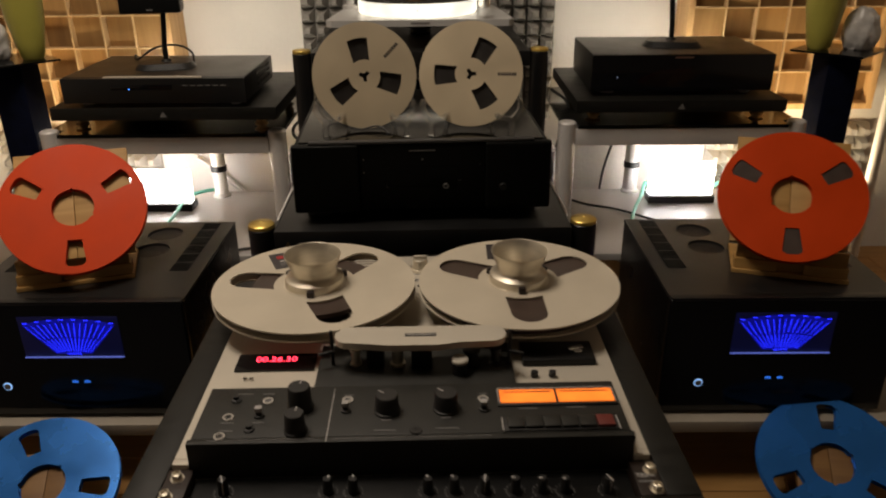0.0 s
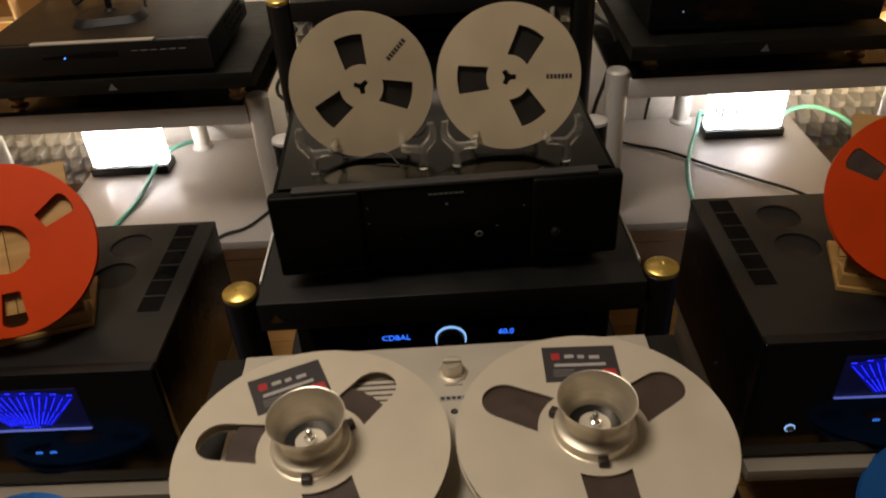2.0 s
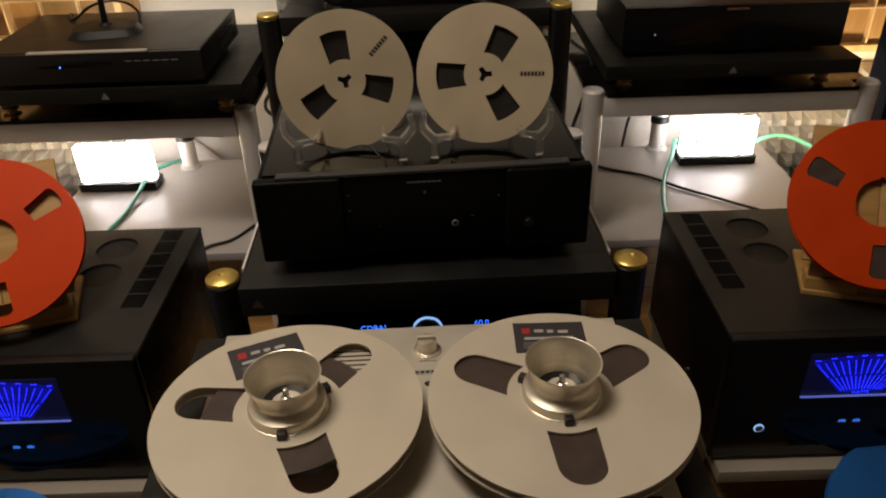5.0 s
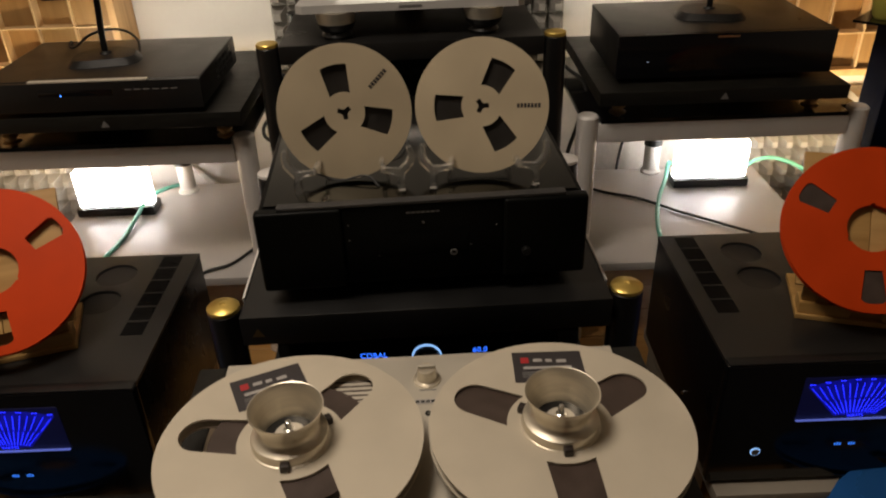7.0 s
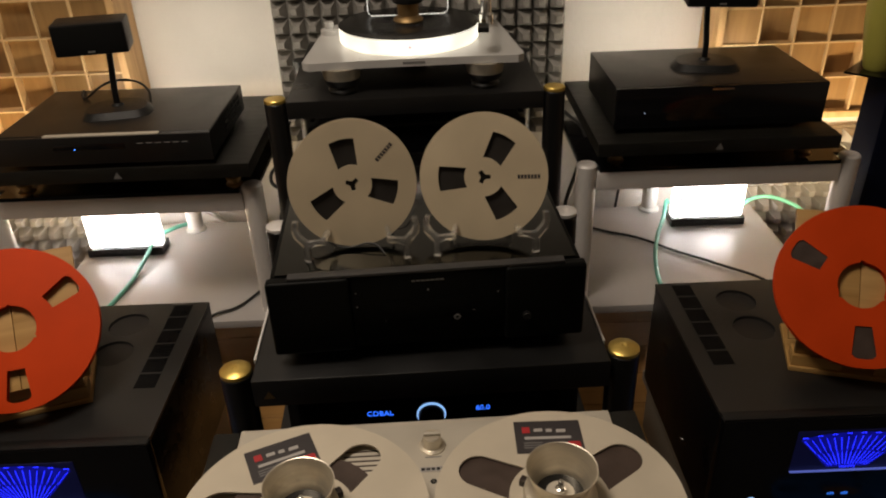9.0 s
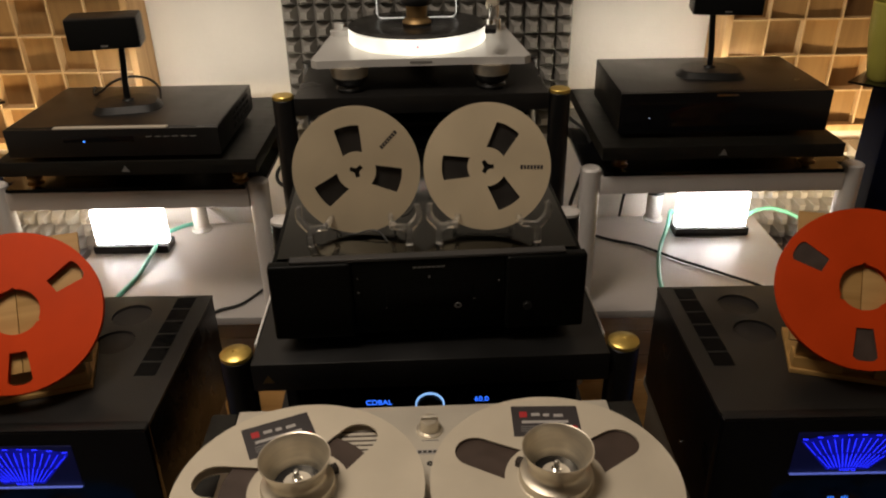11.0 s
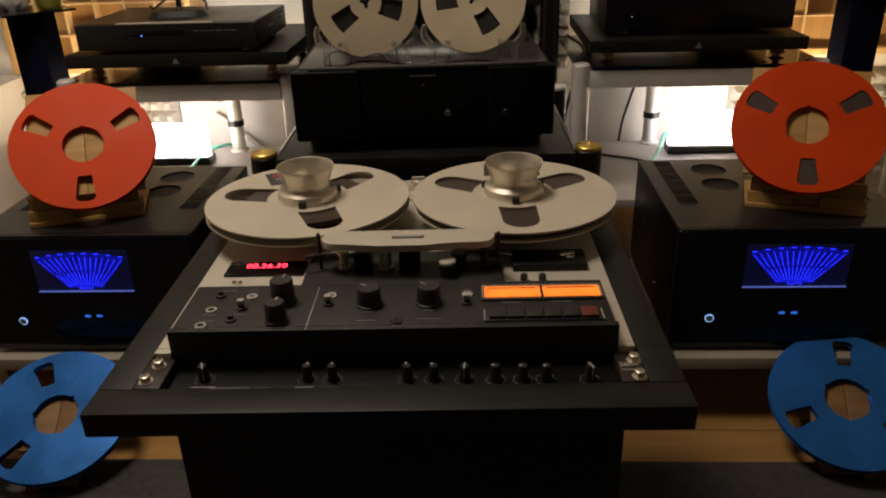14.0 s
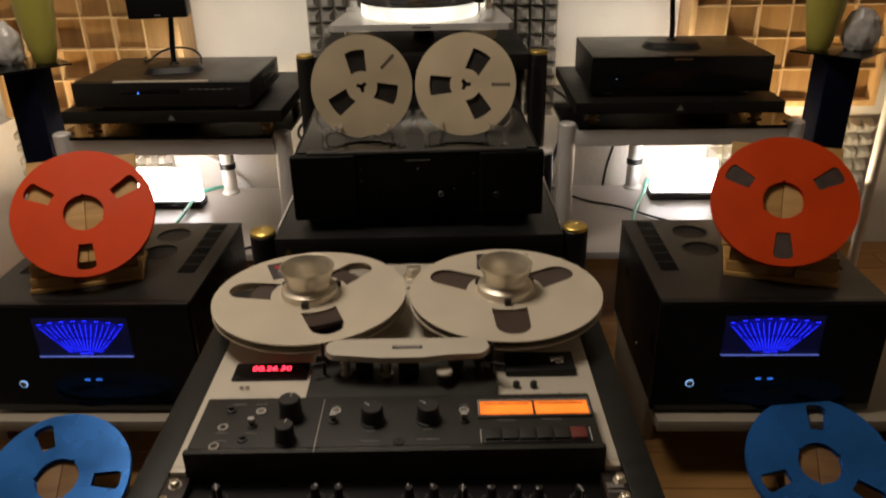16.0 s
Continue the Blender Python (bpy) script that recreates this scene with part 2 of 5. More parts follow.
def sheet(loops, z0, z1, bevel=0.0):
    """A flat plate between z0 and z1 bounded by loops of (x, y): the outline first, then its holes."""
    bm = bmesh.new()
    edges = []
    for loop in loops:
        vs = [bm.verts.new((x, y, z0)) for x, y in loop]
        edges += [bm.edges.new((vs[i], vs[(i + 1) % len(vs)])) for i in range(len(vs))]
    bmesh.ops.triangle_fill(bm, use_beauty=True, use_dissolve=False, edges=edges)
    ret = bmesh.ops.extrude_face_region(bm, geom=list(bm.faces))
    for v in ret["geom"]:
        if isinstance(v, bmesh.types.BMVert):
            v.co.z = z1
    bmesh.ops.recalc_face_normals(bm, faces=bm.faces)
    return bm


def ring_loop(r, n=72, x=0, y=0):
    return [(x + r * math.cos(2 * math.pi * i / n), y + r * math.sin(2 * math.pi * i / n)) for i in range(n)]


def turn2(loop, deg):
    c, s = math.cos(radians(deg)), math.sin(radians(deg))
    return [(x * c - y * s, x * s + y * c) for x, y in loop]


def rounded(w, h, r, z0=0.0):
    pts = []
    for cx, cy, a0 in ((w - r, r, -90), (w - r, h - r, 0), (-w + r, h - r, 90), (-w + r, r, 180)):
        pts += [(cx + r * math.cos(radians(a0 + 15 * i)), z0 + cy + r * math.sin(radians(a0 + 15 * i))) for i in range(7)]
    return pts


def smooth(me, angle=40):
    for p in me.polygons:
        p.use_smooth = True
    me.set_sharp_from_angle(angle=radians(angle))


def part(name, bm, material, parent=None, label="", m=None):
    me = bpy.data.meshes.new(name)
    bm.to_mesh(me)
    bm.free()
    smooth(me)
    me.materials.append(material)
    ob = new(name, me)
    if parent is not None:
        ob.parent = parent
    if m is not None:
        ob.matrix_local = m
    if label:
        tagged(ob, label)
    return ob


def thing(name, m, label, category, group="", kind=""):
    ob = new(name)
    ob.empty_display_size = 0.02
    ob.matrix_world = m
    return tagged(ob, label, category, group, kind)


def structure(name, bm, material, label, category):
    return tagged(part(name, bm, material), label, category, kind="structure")


def text(name, body, size, material, parent, m, depth=0.0003):
    cu = bpy.data.curves.new(name, "FONT")
    cu.body, cu.size, cu.extrude, cu.align_x, cu.align_y = body, size, depth, "CENTER", "CENTER"
    tmp = bpy.data.objects.new(name, cu)
    scene.collection.objects.link(tmp)
    bpy.context.view_layer.update()
    me = bpy.data.meshes.new_from_object(tmp.evaluated_get(bpy.context.evaluated_depsgraph_get()))
    bpy.data.objects.remove(tmp)
    me.materials.clear()
    me.materials.append(material)
    ob = new(name, me)
    ob.parent, ob.matrix_local = parent, m
    return ob


def cable(name, pts, r, material, label, category="cable"):
    cu = bpy.data.curves.new(name, "CURVE")
    cu.dimensions, cu.bevel_depth, cu.bevel_resolution, cu.resolution_u = "3D", r, 3, 10
    sp = cu.splines.new("BEZIER")
    sp.bezier_points.add(len(pts) - 1)
    for p, co in zip(sp.bezier_points, pts):
        p.co, p.handle_left_type, p.handle_right_type = co, "AUTO", "AUTO"
    tmp = bpy.data.objects.new(name, cu)
    scene.collection.objects.link(tmp)
    bpy.context.view_layer.update()
    me = bpy.data.meshes.new_from_object(tmp.evaluated_get(bpy.context.evaluated_depsgraph_get()))
    bpy.data.objects.remove(tmp)
    me.materials.clear()
    me.materials.append(material)
    smooth(me, 60)
    return tagged(new(name, me), label, category)


UPRIGHT = pose(0, 0, 0, 90, 0, 0)  # turns a plate that lies flat so that it stands and faces -y

# ---- the room ----
structure("ground", box(-2.4, 2.4, -2.6, 2.5, -0.1, -0.018), M_PLANK, "dark subfloor beneath the oak boards", "floor")
structure("wall_north", box(-2.4, 2.4, 2.36, 2.5, -0.02, 2.45), M_PLASTER, "white rough plaster wall lit from below", "wall")
structure("wall_south", box(-2.4, 2.4, -2.7, -2.6, -0.02, 2.45), M_DUSK, "dim plastered wall", "wall")
structure("wall_west", box(-2.5, -2.4, -2.7, 2.5, -0.02, 2.45), M_PLASTER, "white plaster wall", "wall")
structure("wall_east", box(2.4, 2.5, -2.7, 2.5, -0.02, 2.45), M_PLASTER, "white plaster wall", "wall")
structure("ceiling", box(-2.5, 2.5, -2.7, 2.5, 2.45, 2.55), M_CEIL, "plain warm white ceiling", "ceiling")
tagged(part("rug", box(-2.0, 2.0, -1.9, 1.07, 0.0, 0.009, 0.004), M_RUG), "dark grey short-pile wool rug on the oak floor", "rug")


# ---- acoustic panels on the wall ----
def diffuser(x0, x1, z0, z1, seed):
    """A wooden grid of square wells with bottoms at uneven depths."""
    rnd = random.Random(seed)
    root = thing("wooden_diffuser", pose(0, 0, 0), "honey-coloured wooden skyline diffuser with square wells on the wall", "acoustic panel", "wooden diffusers")
    y0, y1, t = 2.235, 2.355, 0.018
    nx, nz = 6, round((z1 - z0) / 0.0915)
    for a, b in ((x0 - t, x0), (x1, x1 + t)):
        part("frame_side", box(a, b, y0 - 0.004, y1, z0 - t, z1 + t, 0.0015), M_DIFF_EDGE, root)
    for a, b in ((z0 - t, z0), (z1, z1 + t)):
        part("frame_rail", box(x0, x1, y0 - 0.004, y1, a, b, 0.0015), M_DIFF_EDGE, root)
    dx, dz = (x1 - x0) / nx, (z1 - z0) / nz
    # light on the divider edges is put into their paler wood
    for i in range(1, nx):
        part("divider", box(x0 + i * dx - 0.002, x0 + i * dx + 0.002, y0, y1 - 0.006, z0, z1), M_DIFF_RIB_LIT, root)
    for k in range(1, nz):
        part("cross_divider", box(x0, x1, y0 + 0.001, y1 - 0.007, z0 + k * dz - 0.002, z0 + k * dz + 0.002), M_DIFF_RIB_LIT, root)
    for i in range(nx):
        for k in range(nz):
            # each well bottom is a block with a gently sloping face
            d, e, f = rnd.choice((0.010, 0.016, 0.024, 0.034)), rnd.choice((-0.010, 0.0, 0.010)), rnd.choice((-0.008, 0.0, 0.008))
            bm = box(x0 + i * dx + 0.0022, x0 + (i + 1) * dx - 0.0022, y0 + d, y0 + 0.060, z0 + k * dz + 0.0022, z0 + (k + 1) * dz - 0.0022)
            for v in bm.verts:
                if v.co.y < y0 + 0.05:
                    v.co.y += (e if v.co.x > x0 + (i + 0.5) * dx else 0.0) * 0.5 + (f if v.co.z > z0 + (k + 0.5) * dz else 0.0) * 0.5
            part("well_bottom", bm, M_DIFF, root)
    return root


diffuser(-1.345, -0.80, 0.515, 1.155, 3)
diffuser(0.715, 1.26, 0.525, 1.165, 5)


def foam(x0, x1, z0, z1, pitch, label, stuff=None):
    """Pyramid foam: square-based points on a backing sheet."""
    root = thing("acoustic_foam", pose(0, 0, 0), label, "acoustic foam", "acoustic foam panels")
    part("backing_sheet", box(x0, x1, 2.3385, 2.3595, z0, z1), stuff or M_FOAM, root)
    nx, nz = round((x1 - x0) / pitch), round((z1 - z0) / pitch)
    bm = bmesh.new()
    h, q = pitch / 2 - 0.001, 0.008
    e = [bm.verts.new((sx * h, 0, sz * h)) for sx, sz in ((-1, -1), (1, -1), (1, 1), (-1, 1))]
    f = [bm.verts.new((sx * q, -0.038, sz * q)) for sx, sz in ((-1, -1), (1, -1), (1, 1), (-1, 1))]
    for i in range(4):
        bm.faces.new((e[i], e[(i + 1) % 4], f[(i + 1) % 4], f[i]))
    bm.faces.new(f)
    bmesh.ops.recalc_face_normals(bm, faces=bm.faces)
    me = bpy.data.meshes.new("pyramid")
    bm.to_mesh(me)
    bm.free()
    me.materials.append(stuff or M_FOAM)
    for k in range(nz):
        for i in range(nx):
            ob = new("pyramid", me)
            ob.parent = root
            ob.matrix_local = pose(x0 + (i + 0.5) * pitch, 2.338, z0 + (k + 0.5) * pitch, 2.5 * math.sin(i * 5.3 + k * 2.9), 0, 2.5 * math.sin(i * 7.1 + k * 3.7))
    return root


foam(-0.425, 0.331, 0.46, 1.174, 0.042, "grey pyramid acoustic foam panel on the wall behind the turntable")
foam(-1.42, -0.916, 0.10, 0.436, 0.042, "pale grey pyramid acoustic foam panel low on the wall", M_FOAMPALE)
foam(0.84, 1.344, 0.10, 0.436, 0.042, "pale grey pyramid acoustic foam panel low on the wall", M_FOAMPALE)


# ---- the tape deck on its stand ----
DX, DY, YAW = -0.039, 0.81, 1.4
DECK = pose(DX, DY, 0, 0, 0, YAW)
ZP = 0.556


def lc(x, y):
    """Room place to the deck's own axes."""
    c, s = math.cos(radians(YAW)), math.sin(radians(YAW))
    return (x - DX) * c + (y - DY) * s, -(x - DX) * s + (y - DY) * c


stand = thing("deck_stand", DECK, "black wooden pedestal with an overhanging open frame holding the tape deck", "stand")
part("front_rail", box(-0.274, 0.274, -0.302, -0.2640, 0.524, 0.550, 0.0025), M_BLACKWOOD, stand)
part("back_rail", box(-0.274, 0.274, 0.2762, 0.2850, 0.510, 0.540, 0.0015), M_BLACKWOOD, stand)
for s in (-1, 1):
    a, b = sorted((s * 0.274, s * 0.2402))
    part("side_rail", box(a, b, -0.2638, 0.276, 0.524, 0.550, 0.0025), M_BLACKWOOD, stand)
part("pedestal", box(-0.237, 0.237, -0.205, 0.262, 0.0, 0.5235, 0.003), M_BLACKWOOD, stand)

deck = thing("tape_deck", DECK, "studio reel-to-reel tape deck with aluminium plate and black controls", "tape deck")
part("top_plate", box(-0.2372, 0.2372, -0.204, 0.272, ZP - 0.03, ZP, 0.0012), M_PLATE, deck, "satin aluminium transport plate")
part("lower_plate", box(-0.2145, 0.2145, -0.2635, -0.2134, ZP - 0.035, ZP - 0.018, 0.001), M_BLACKMETAL, deck, "black preamplifier panel")
for s in (-1, 1):
    a, b = sorted((s * 0.2398, s * 0.2155))
    part("rack_ear", box(a, b, -0.2635, -0.2134, ZP - 0.03, ZP - 0.006, 0.001), M_EAR, deck, "bolted dark rack ear")
for s in (-1, 1):
    a, b = sorted((s * 0.2372, s * 0.2212))
    part("side_strip", box(a, b, -0.2132, -0.2042, ZP - 0.02, ZP, 0.0010), M_PLATE, deck, "bare aluminium end of the plate")
panel = part("control_panel", box(-0.2180, 0.2180, -0.2045, -0.118, ZP, 0.580, 0.0015), M_PANEL, deck, "black control panel with small white markings")
part("panel_front", box(-0.2208, 0.2208, -0.2130, -0.2047, ZP - 0.019, 0.5802, 0.0018), M_PANEL, deck, "deep black front edge")
ZC = 0.5802
for k in range(14):
    u = -0.195 + k * 0.0285
    part("panel_print", box(u, u + 0.006 + 0.004 * (k % 3), -0.2570, -0.2562, ZP - 0.018, ZP - 0.0176), M_DIM, deck)
    if k % 3 != 1:
        part("panel_print", box(u - 0.004, u - 0.0032, -0.2555, -0.2490, ZP - 0.018, ZP - 0.0176), M_DIM, deck)
for k in range(12):
    part("scale_tick", box(-0.095 + k * 0.0028, -0.0942 + k * 0.0028, -0.2535, -0.2500 + 0.001 * (k % 2), ZP - 0.018, ZP - 0.0176), M_DIM, deck)
text("model_print", "286A", 0.0085, M_GREY, deck, pose(0.2262, -0.2365, ZP - 0.0057))


def knob(x, y, r, h, z=ZC, parent=None, line=True, turn=120, name="knob"):
    u, v = lc(x, y)
    k = part(name, lathe([(0, 0), (r * 1.12, 0), (r * 1.12, 0.002), (r, 0.003), (r * 0.94, h - 0.0015), (r * 0.86, h), (0, h)], 28), M_KNOB, parent or deck, m=pose(u, v, z))
    if line:
        part("pointer", box(r * 0.3, r * 0.9, -0.0006, 0.0006, h, h + 0.0004), M_GREY, k, m=pose(0, 0, 0, 0, 0, turn))
    return k


knob(-0.061, 0.645, 0.0125, 0.020, turn=140)
knob(0.0, 0.648, 0.0125, 0.020, turn=140)
knob(-0.152, 0.652, 0.0125, 0.026, turn=80)
knob(-0.150, 0.612, 0.0105, 0.022, turn=80)
for x, y in ((-0.192, 0.637), (-0.104, 0.645), (0.039, 0.646), (-0.197, 0.614), (-0.222, 0.664)):
    u, v = lc(x, y)
    sw = part("toggle_switch", lathe([(0, 0), (0.0055, 0), (0.0055, 0.002), (0.003, 0.0025), (0.003, 0.006), (0, 0.006)], 20), M_KNOB, deck, m=pose(u, v, ZC))
    if y > 0.63 and x > -0.21:
        part("toggle_cap", box(-0.0035, 0.0035, -0.003, 0.003, 0.006, 0.011, 0.0008), M_GREY, sw, "white plastic cap")
for x, y in ((-0.104, 0.663), (0.039, 0.664), (-0.188, 0.662), (-0.224, 0.603), (-0.223, 0.634)):
    u, v = lc(x, y)
    so = part("socket", lathe([(0.0035, 0.0012), (0.0058, 0.0012), (0.0062, 0), (0.0032, 0)], 24), M_CHROME, deck, m=pose(u, v, ZC))
    part("socket_core", cyl(0.0035, 0, 0.0007, seg=16), M_KNOB if y < 0.66 else M_DIM, so)
u, v = lc(-0.030, 0.612)
part("headphone_jack", lathe([(0.002, 0.001), (0.006, 0.001), (0.0065, 0), (0.002, 0)], 24), M_KNOB, deck, m=pose(u, v, ZC))
part("divider_line", box(-0.0004, 0.0004, -0.045, 0.044, 0, 0.0003), M_GREY, deck, m=pose(*lc(-0.119, 0.640), ZC))
for x0, x1, y in ((-0.235, -0.125, 0.598), (-0.112, 0.045, 0.6015)):
    u, v = lc((x0 + x1) / 2, y)
    part("print_line", box(-(x1 - x0) / 2, (x1 - x0) / 2, -0.0004, 0.0004, 0, 0.0003), M_DIM, deck, m=pose(u, v, ZC))
for x, y, w in ((-0.215, 0.675, 0.016), (-0.19, 0.675, 0.012), (-0.222, 0.625, 0.014), (-0.061, 0.612, 0.022), (0.001, 0.615, 0.024), (-0.061, 0.629, 0.010), (0.0, 0.632, 0.010), (-0.104, 0.672, 0.010), (0.039, 0.674, 0.010), (-0.19, 0.625, 0.012), (0.085, 0.647, 0.02), (0.135, 0.649, 0.02), (-0.22, 0.612, 0.014)):
    u, v = lc(x, y)
    part("print_bar", box(-w / 2, w / 2, -0.0007, 0.0007, 0, 0.0003), M_DIM, deck, m=pose(u, v, ZC))

# meters and transport keys
u0, v0 = lc(0.057, 0.654)
u1, v1 = lc(0.176, 0.683)
mh = part("meter_housing", box(u0 - 0.003, u1 + 0.003, v0 - 0.004, v1 + 0.004, ZC, ZC + 0.002, 0.0008), M_KNOB, deck, "black meter bezel")
mid = (u0 + u1) / 2
for a, b in ((u0, mid - 0.0015), (mid + 0.0015, u1)):
    win = part("level_meter", box(a, b, v0, v1 - 0.004, ZC + 0.002, ZC + 0.003), M_AMBER, mh, "amber backlit level meter")
    part("scale_bar", box(a + 0.004, b - 0.004, v1 - 0.009, v1 - 0.0075, ZC + 0.003, ZC + 0.0033), M_REDBTN, win)
for a, b, c, d in ((u0 - 0.002, u1 + 0.002, v1 - 0.001, v1 + 0.0003), (u0 - 0.0022, u0 - 0.0012, v0, v1), (u1 + 0.0012, u1 + 0.0022, v0, v1)):
    part("bezel_line", box(a, b, c, d, ZC + 0.002, ZC + 0.0024), M_GREY, mh)
u0, v0 = lc(0.058, 0.609)
u1, v1 = lc(0.172, 0.633)
keys = part("key_tray", box(u0, u1, v0, v1, ZC, ZC + 0.0015, 0.0006), M_KNOB, deck)
for i in range(6):
    w = (u1 - u0 - 0.006) / 6
    a = u0 + 0.003 + i * w
    part("transport_key", box(a + 0.0006, a + w - 0.0006, v0 + 0.002, v1 - 0.002, ZC + 0.0015, ZC + 0.005, 0.001), M_REDBTN if i == 5 else M_PANEL, keys, "dark red record key" if i == 5 else "")
for a in (u0 - 0.001, u1 + 0.001):
    part("tray_line", box(a - 0.0005, a + 0.0005, v0, v1, ZC, ZC + 0.0018), M_GREY, keys)

# counter display
u0, v0 = lc(-0.243, 0.733)
u1, v1 = lc(-0.160, 0.764)
ctr = part("tape_counter", box(u0 - 0.007, u1 + 0.004, v0 + 0.021, v1 + 0.028, ZP, ZP + 0.003, 0.001), M_GLOSS, deck, "black tape counter with red digits")
text("digits", "00.26.30", 0.0145, M_LEDRED, ctr, pose(u0 + 0.040, v0 + 0.0435, ZP + 0.0032, 0, 0, 0))
for x in (-0.233, -0.226):
    u, v = lc(x, 0.738)
    part("reset_button", cyl(0.0028, 0, 0.003, seg=16, bevel=0.0006), M_CHROME, deck, m=pose(u, v, ZP))
# editing block at the other end
u0, v0 = lc(0.088, 0.735)
u1, v1 = lc(0.181, 0.772)
eb = part("splicing_block", box(u0 + 0.004, u1 - 0.002, v0 + 0.028, v1 + 0.036, ZP, ZP + 0.009, 0.002), M_BLACKMETAL, deck, "black editing block")
part("lever_base", cyl(0.006, 0, 0.004, seg=20, bevel=0.001), M_CHROME, eb, m=pose(u1 - 0.022, v1 + 0.010, ZP + 0.009))
part("lever", box(-0.014, 0.004, -0.003, 0.003, 0, 0.005, 0.0012), M_CHROME, eb, "bright metal lever", m=pose(u1 - 0.020, v1 + 0.011, ZP + 0.012, 0, 0, 12))
for x in (0.103, 0.124):
    u, v = lc(x, 0.742)
    part("push_button", cyl(0.0042, 0, 0.008, seg=18, bevel=0.001), M_KNOB, deck, m=pose(u, v, ZP))
u, v = lc(0.154, 0.727)
part("screw", cyl(0.002, 0, 0.002, seg=12), M_CHROME, deck, m=pose(u, v, ZP))

# head block with its cover
u0, v0 = lc(-0.148, 0.712)
u1, v1 = lc(0.077, 0.80)
part("head_base", box(u0, u1, v0 - 0.018, v1, ZP, ZP + 0.012, 0.002), M_PANEL, deck, "black head block")
for x, r, h, m_ in ((-0.105, 0.007, 0.022, M_ALU), (-0.082, 0.010, 0.022, M_BLACKMETAL), (-0.056, 0.009, 0.024, M_ALU), (-0.028, 0.012, 0.024, M_BLACKMETAL), (0.030, 0.010, 0.020, M_KNOB), (0.058, 0.007, 0.022, M_KNOB)):
    u, v = lc(x, 0.752)
    if m_ is M_BLACKMETAL:
        part("tape_head", box(u - r, u + r, v - r, v + 0.014, ZP + 0.012, ZP + 0.012 + h, 0.002), m_, deck)
    else:
        part("guide_roller", lathe([(0, 0), (r, 0), (r, 0.003), (r * 0.75, 0.004), (r * 0.75, h - 0.004), (r, h - 0.003), (r, h), (0, h)], 24), m_, deck, m=pose(u, v, ZP + 0.012))
u, v = lc(0.016, 0.733)
part("pinch_roller", cyl(0.0085, 0.0, 0.0138, seg=24), M_KNOB, deck, m=pose(u, v, ZP + 0.012))
part("pinch_roller_cap", cyl(0.0098, 0.014, 0.020, seg=24, bevel=0.0015), M_PLATE, deck, "pale metal roller cap", m=pose(u, v, ZP + 0.012))
for x in (-0.132, 0.074):
    u, v = lc(x, 0.752)
    part("tape_lifter", cyl(0.0022, 0, 0.057, seg=14, bevel=0.0006), M_BLACKMETAL, deck, m=pose(u, v, ZP))
    part("tension_arm", box(-0.003, 0.016, -0.0018, 0.0018, 0.018, 0.021, 0.0006), M_KNOB, deck, m=pose(u, v - 0.004, ZP + 0.012, 0, 0, -20 if x > 0 else 200))
uL, vL = lc(-0.122, 0.752)
uR, vR = lc(0.064, 0.757)


def cover_outline():
    pts = []
    for i in range(9):
        a = radians(90 + i * 20)
        pts.append((uL + 0.012 + 0.018 * math.cos(a), vL + 0.018 * math.sin(a)))
    mid_ = (uL + uR) / 2
    pts += [(uL + 0.03, vL - 0.0195), (mid_ - 0.035, vL - 0.024), (mid_ + 0.02, vL - 0.024), (mid_ + 0.045, vR - 0.0195)]
    for i in range(9):
        a = radians(-90 + i * 22.5)
        pts.append((uR - 0.012 + 0.018 * math.cos(a), vR + 0.018 * math.sin(a)))
    return pts


cov = part("head_cover", sheet([cover_outline()], ZP + 0.043, ZP + 0.051), M_PLATE, deck, "satin aluminium head cover bar")
bd = part("badge", box(-0.018, 0.018, -0.003, 0.003, 0, 0.0006), M_KNOB, cov, "small black badge", m=pose((uL + uR) / 2, vL - 0.002, ZP + 0.051, 0, 0, 0))
part("badge_print", box(-0.016, 0.016, -0.0008, 0.0008, 0.0006, 0.0009), M_GREY, bd)

# rear selector knob, badge and the spool brake slot
u, v = lc(-0.038, 1.036)
sel = part("selector_knob", lathe([(0, 0), (0.0165, 0), (0.0165, 0.002), (0.012, 0.003), (0.011, 0.017), (0.010, 0.018), (0, 0.018)], 32), M_ALU, deck, "turned aluminium selector knob", m=pose(u, v, ZP))
part("grip", box(-0.010, 0.010, -0.0025, 0.0025, 0.018, 0.022, 0.001), M_PLATE, sel)
u, v = lc(-0.037, 0.997)
b2 = part("maker_badge", box(-0.0165, 0.0165, -0.0035, 0.0035, 0, 0.0008), M_GREY, deck, "small dark maker badge", m=pose(u, v, ZP))
for i in range(5):
    part("badge_mark", box(-0.0145 + i * 0.006, -0.010 + i * 0.006, -0.002, 0.002, 0.0008, 0.0011), M_KNOB, b2)
u, v = lc(-0.037, 0.978)
part("plate_screw", lathe([(0.001, 0.001), (0.0034, 0.001), (0.004, 0), (0.001, 0)], 20), M_KNOB, deck, m=pose(u, v, ZP))
u, v = lc(-0.037, 1.017)
part("print_bar", box(-0.01, 0.01, -0.0007, 0.0007, 0, 0.0003), M_DIM, deck, m=pose(u, v, ZP))

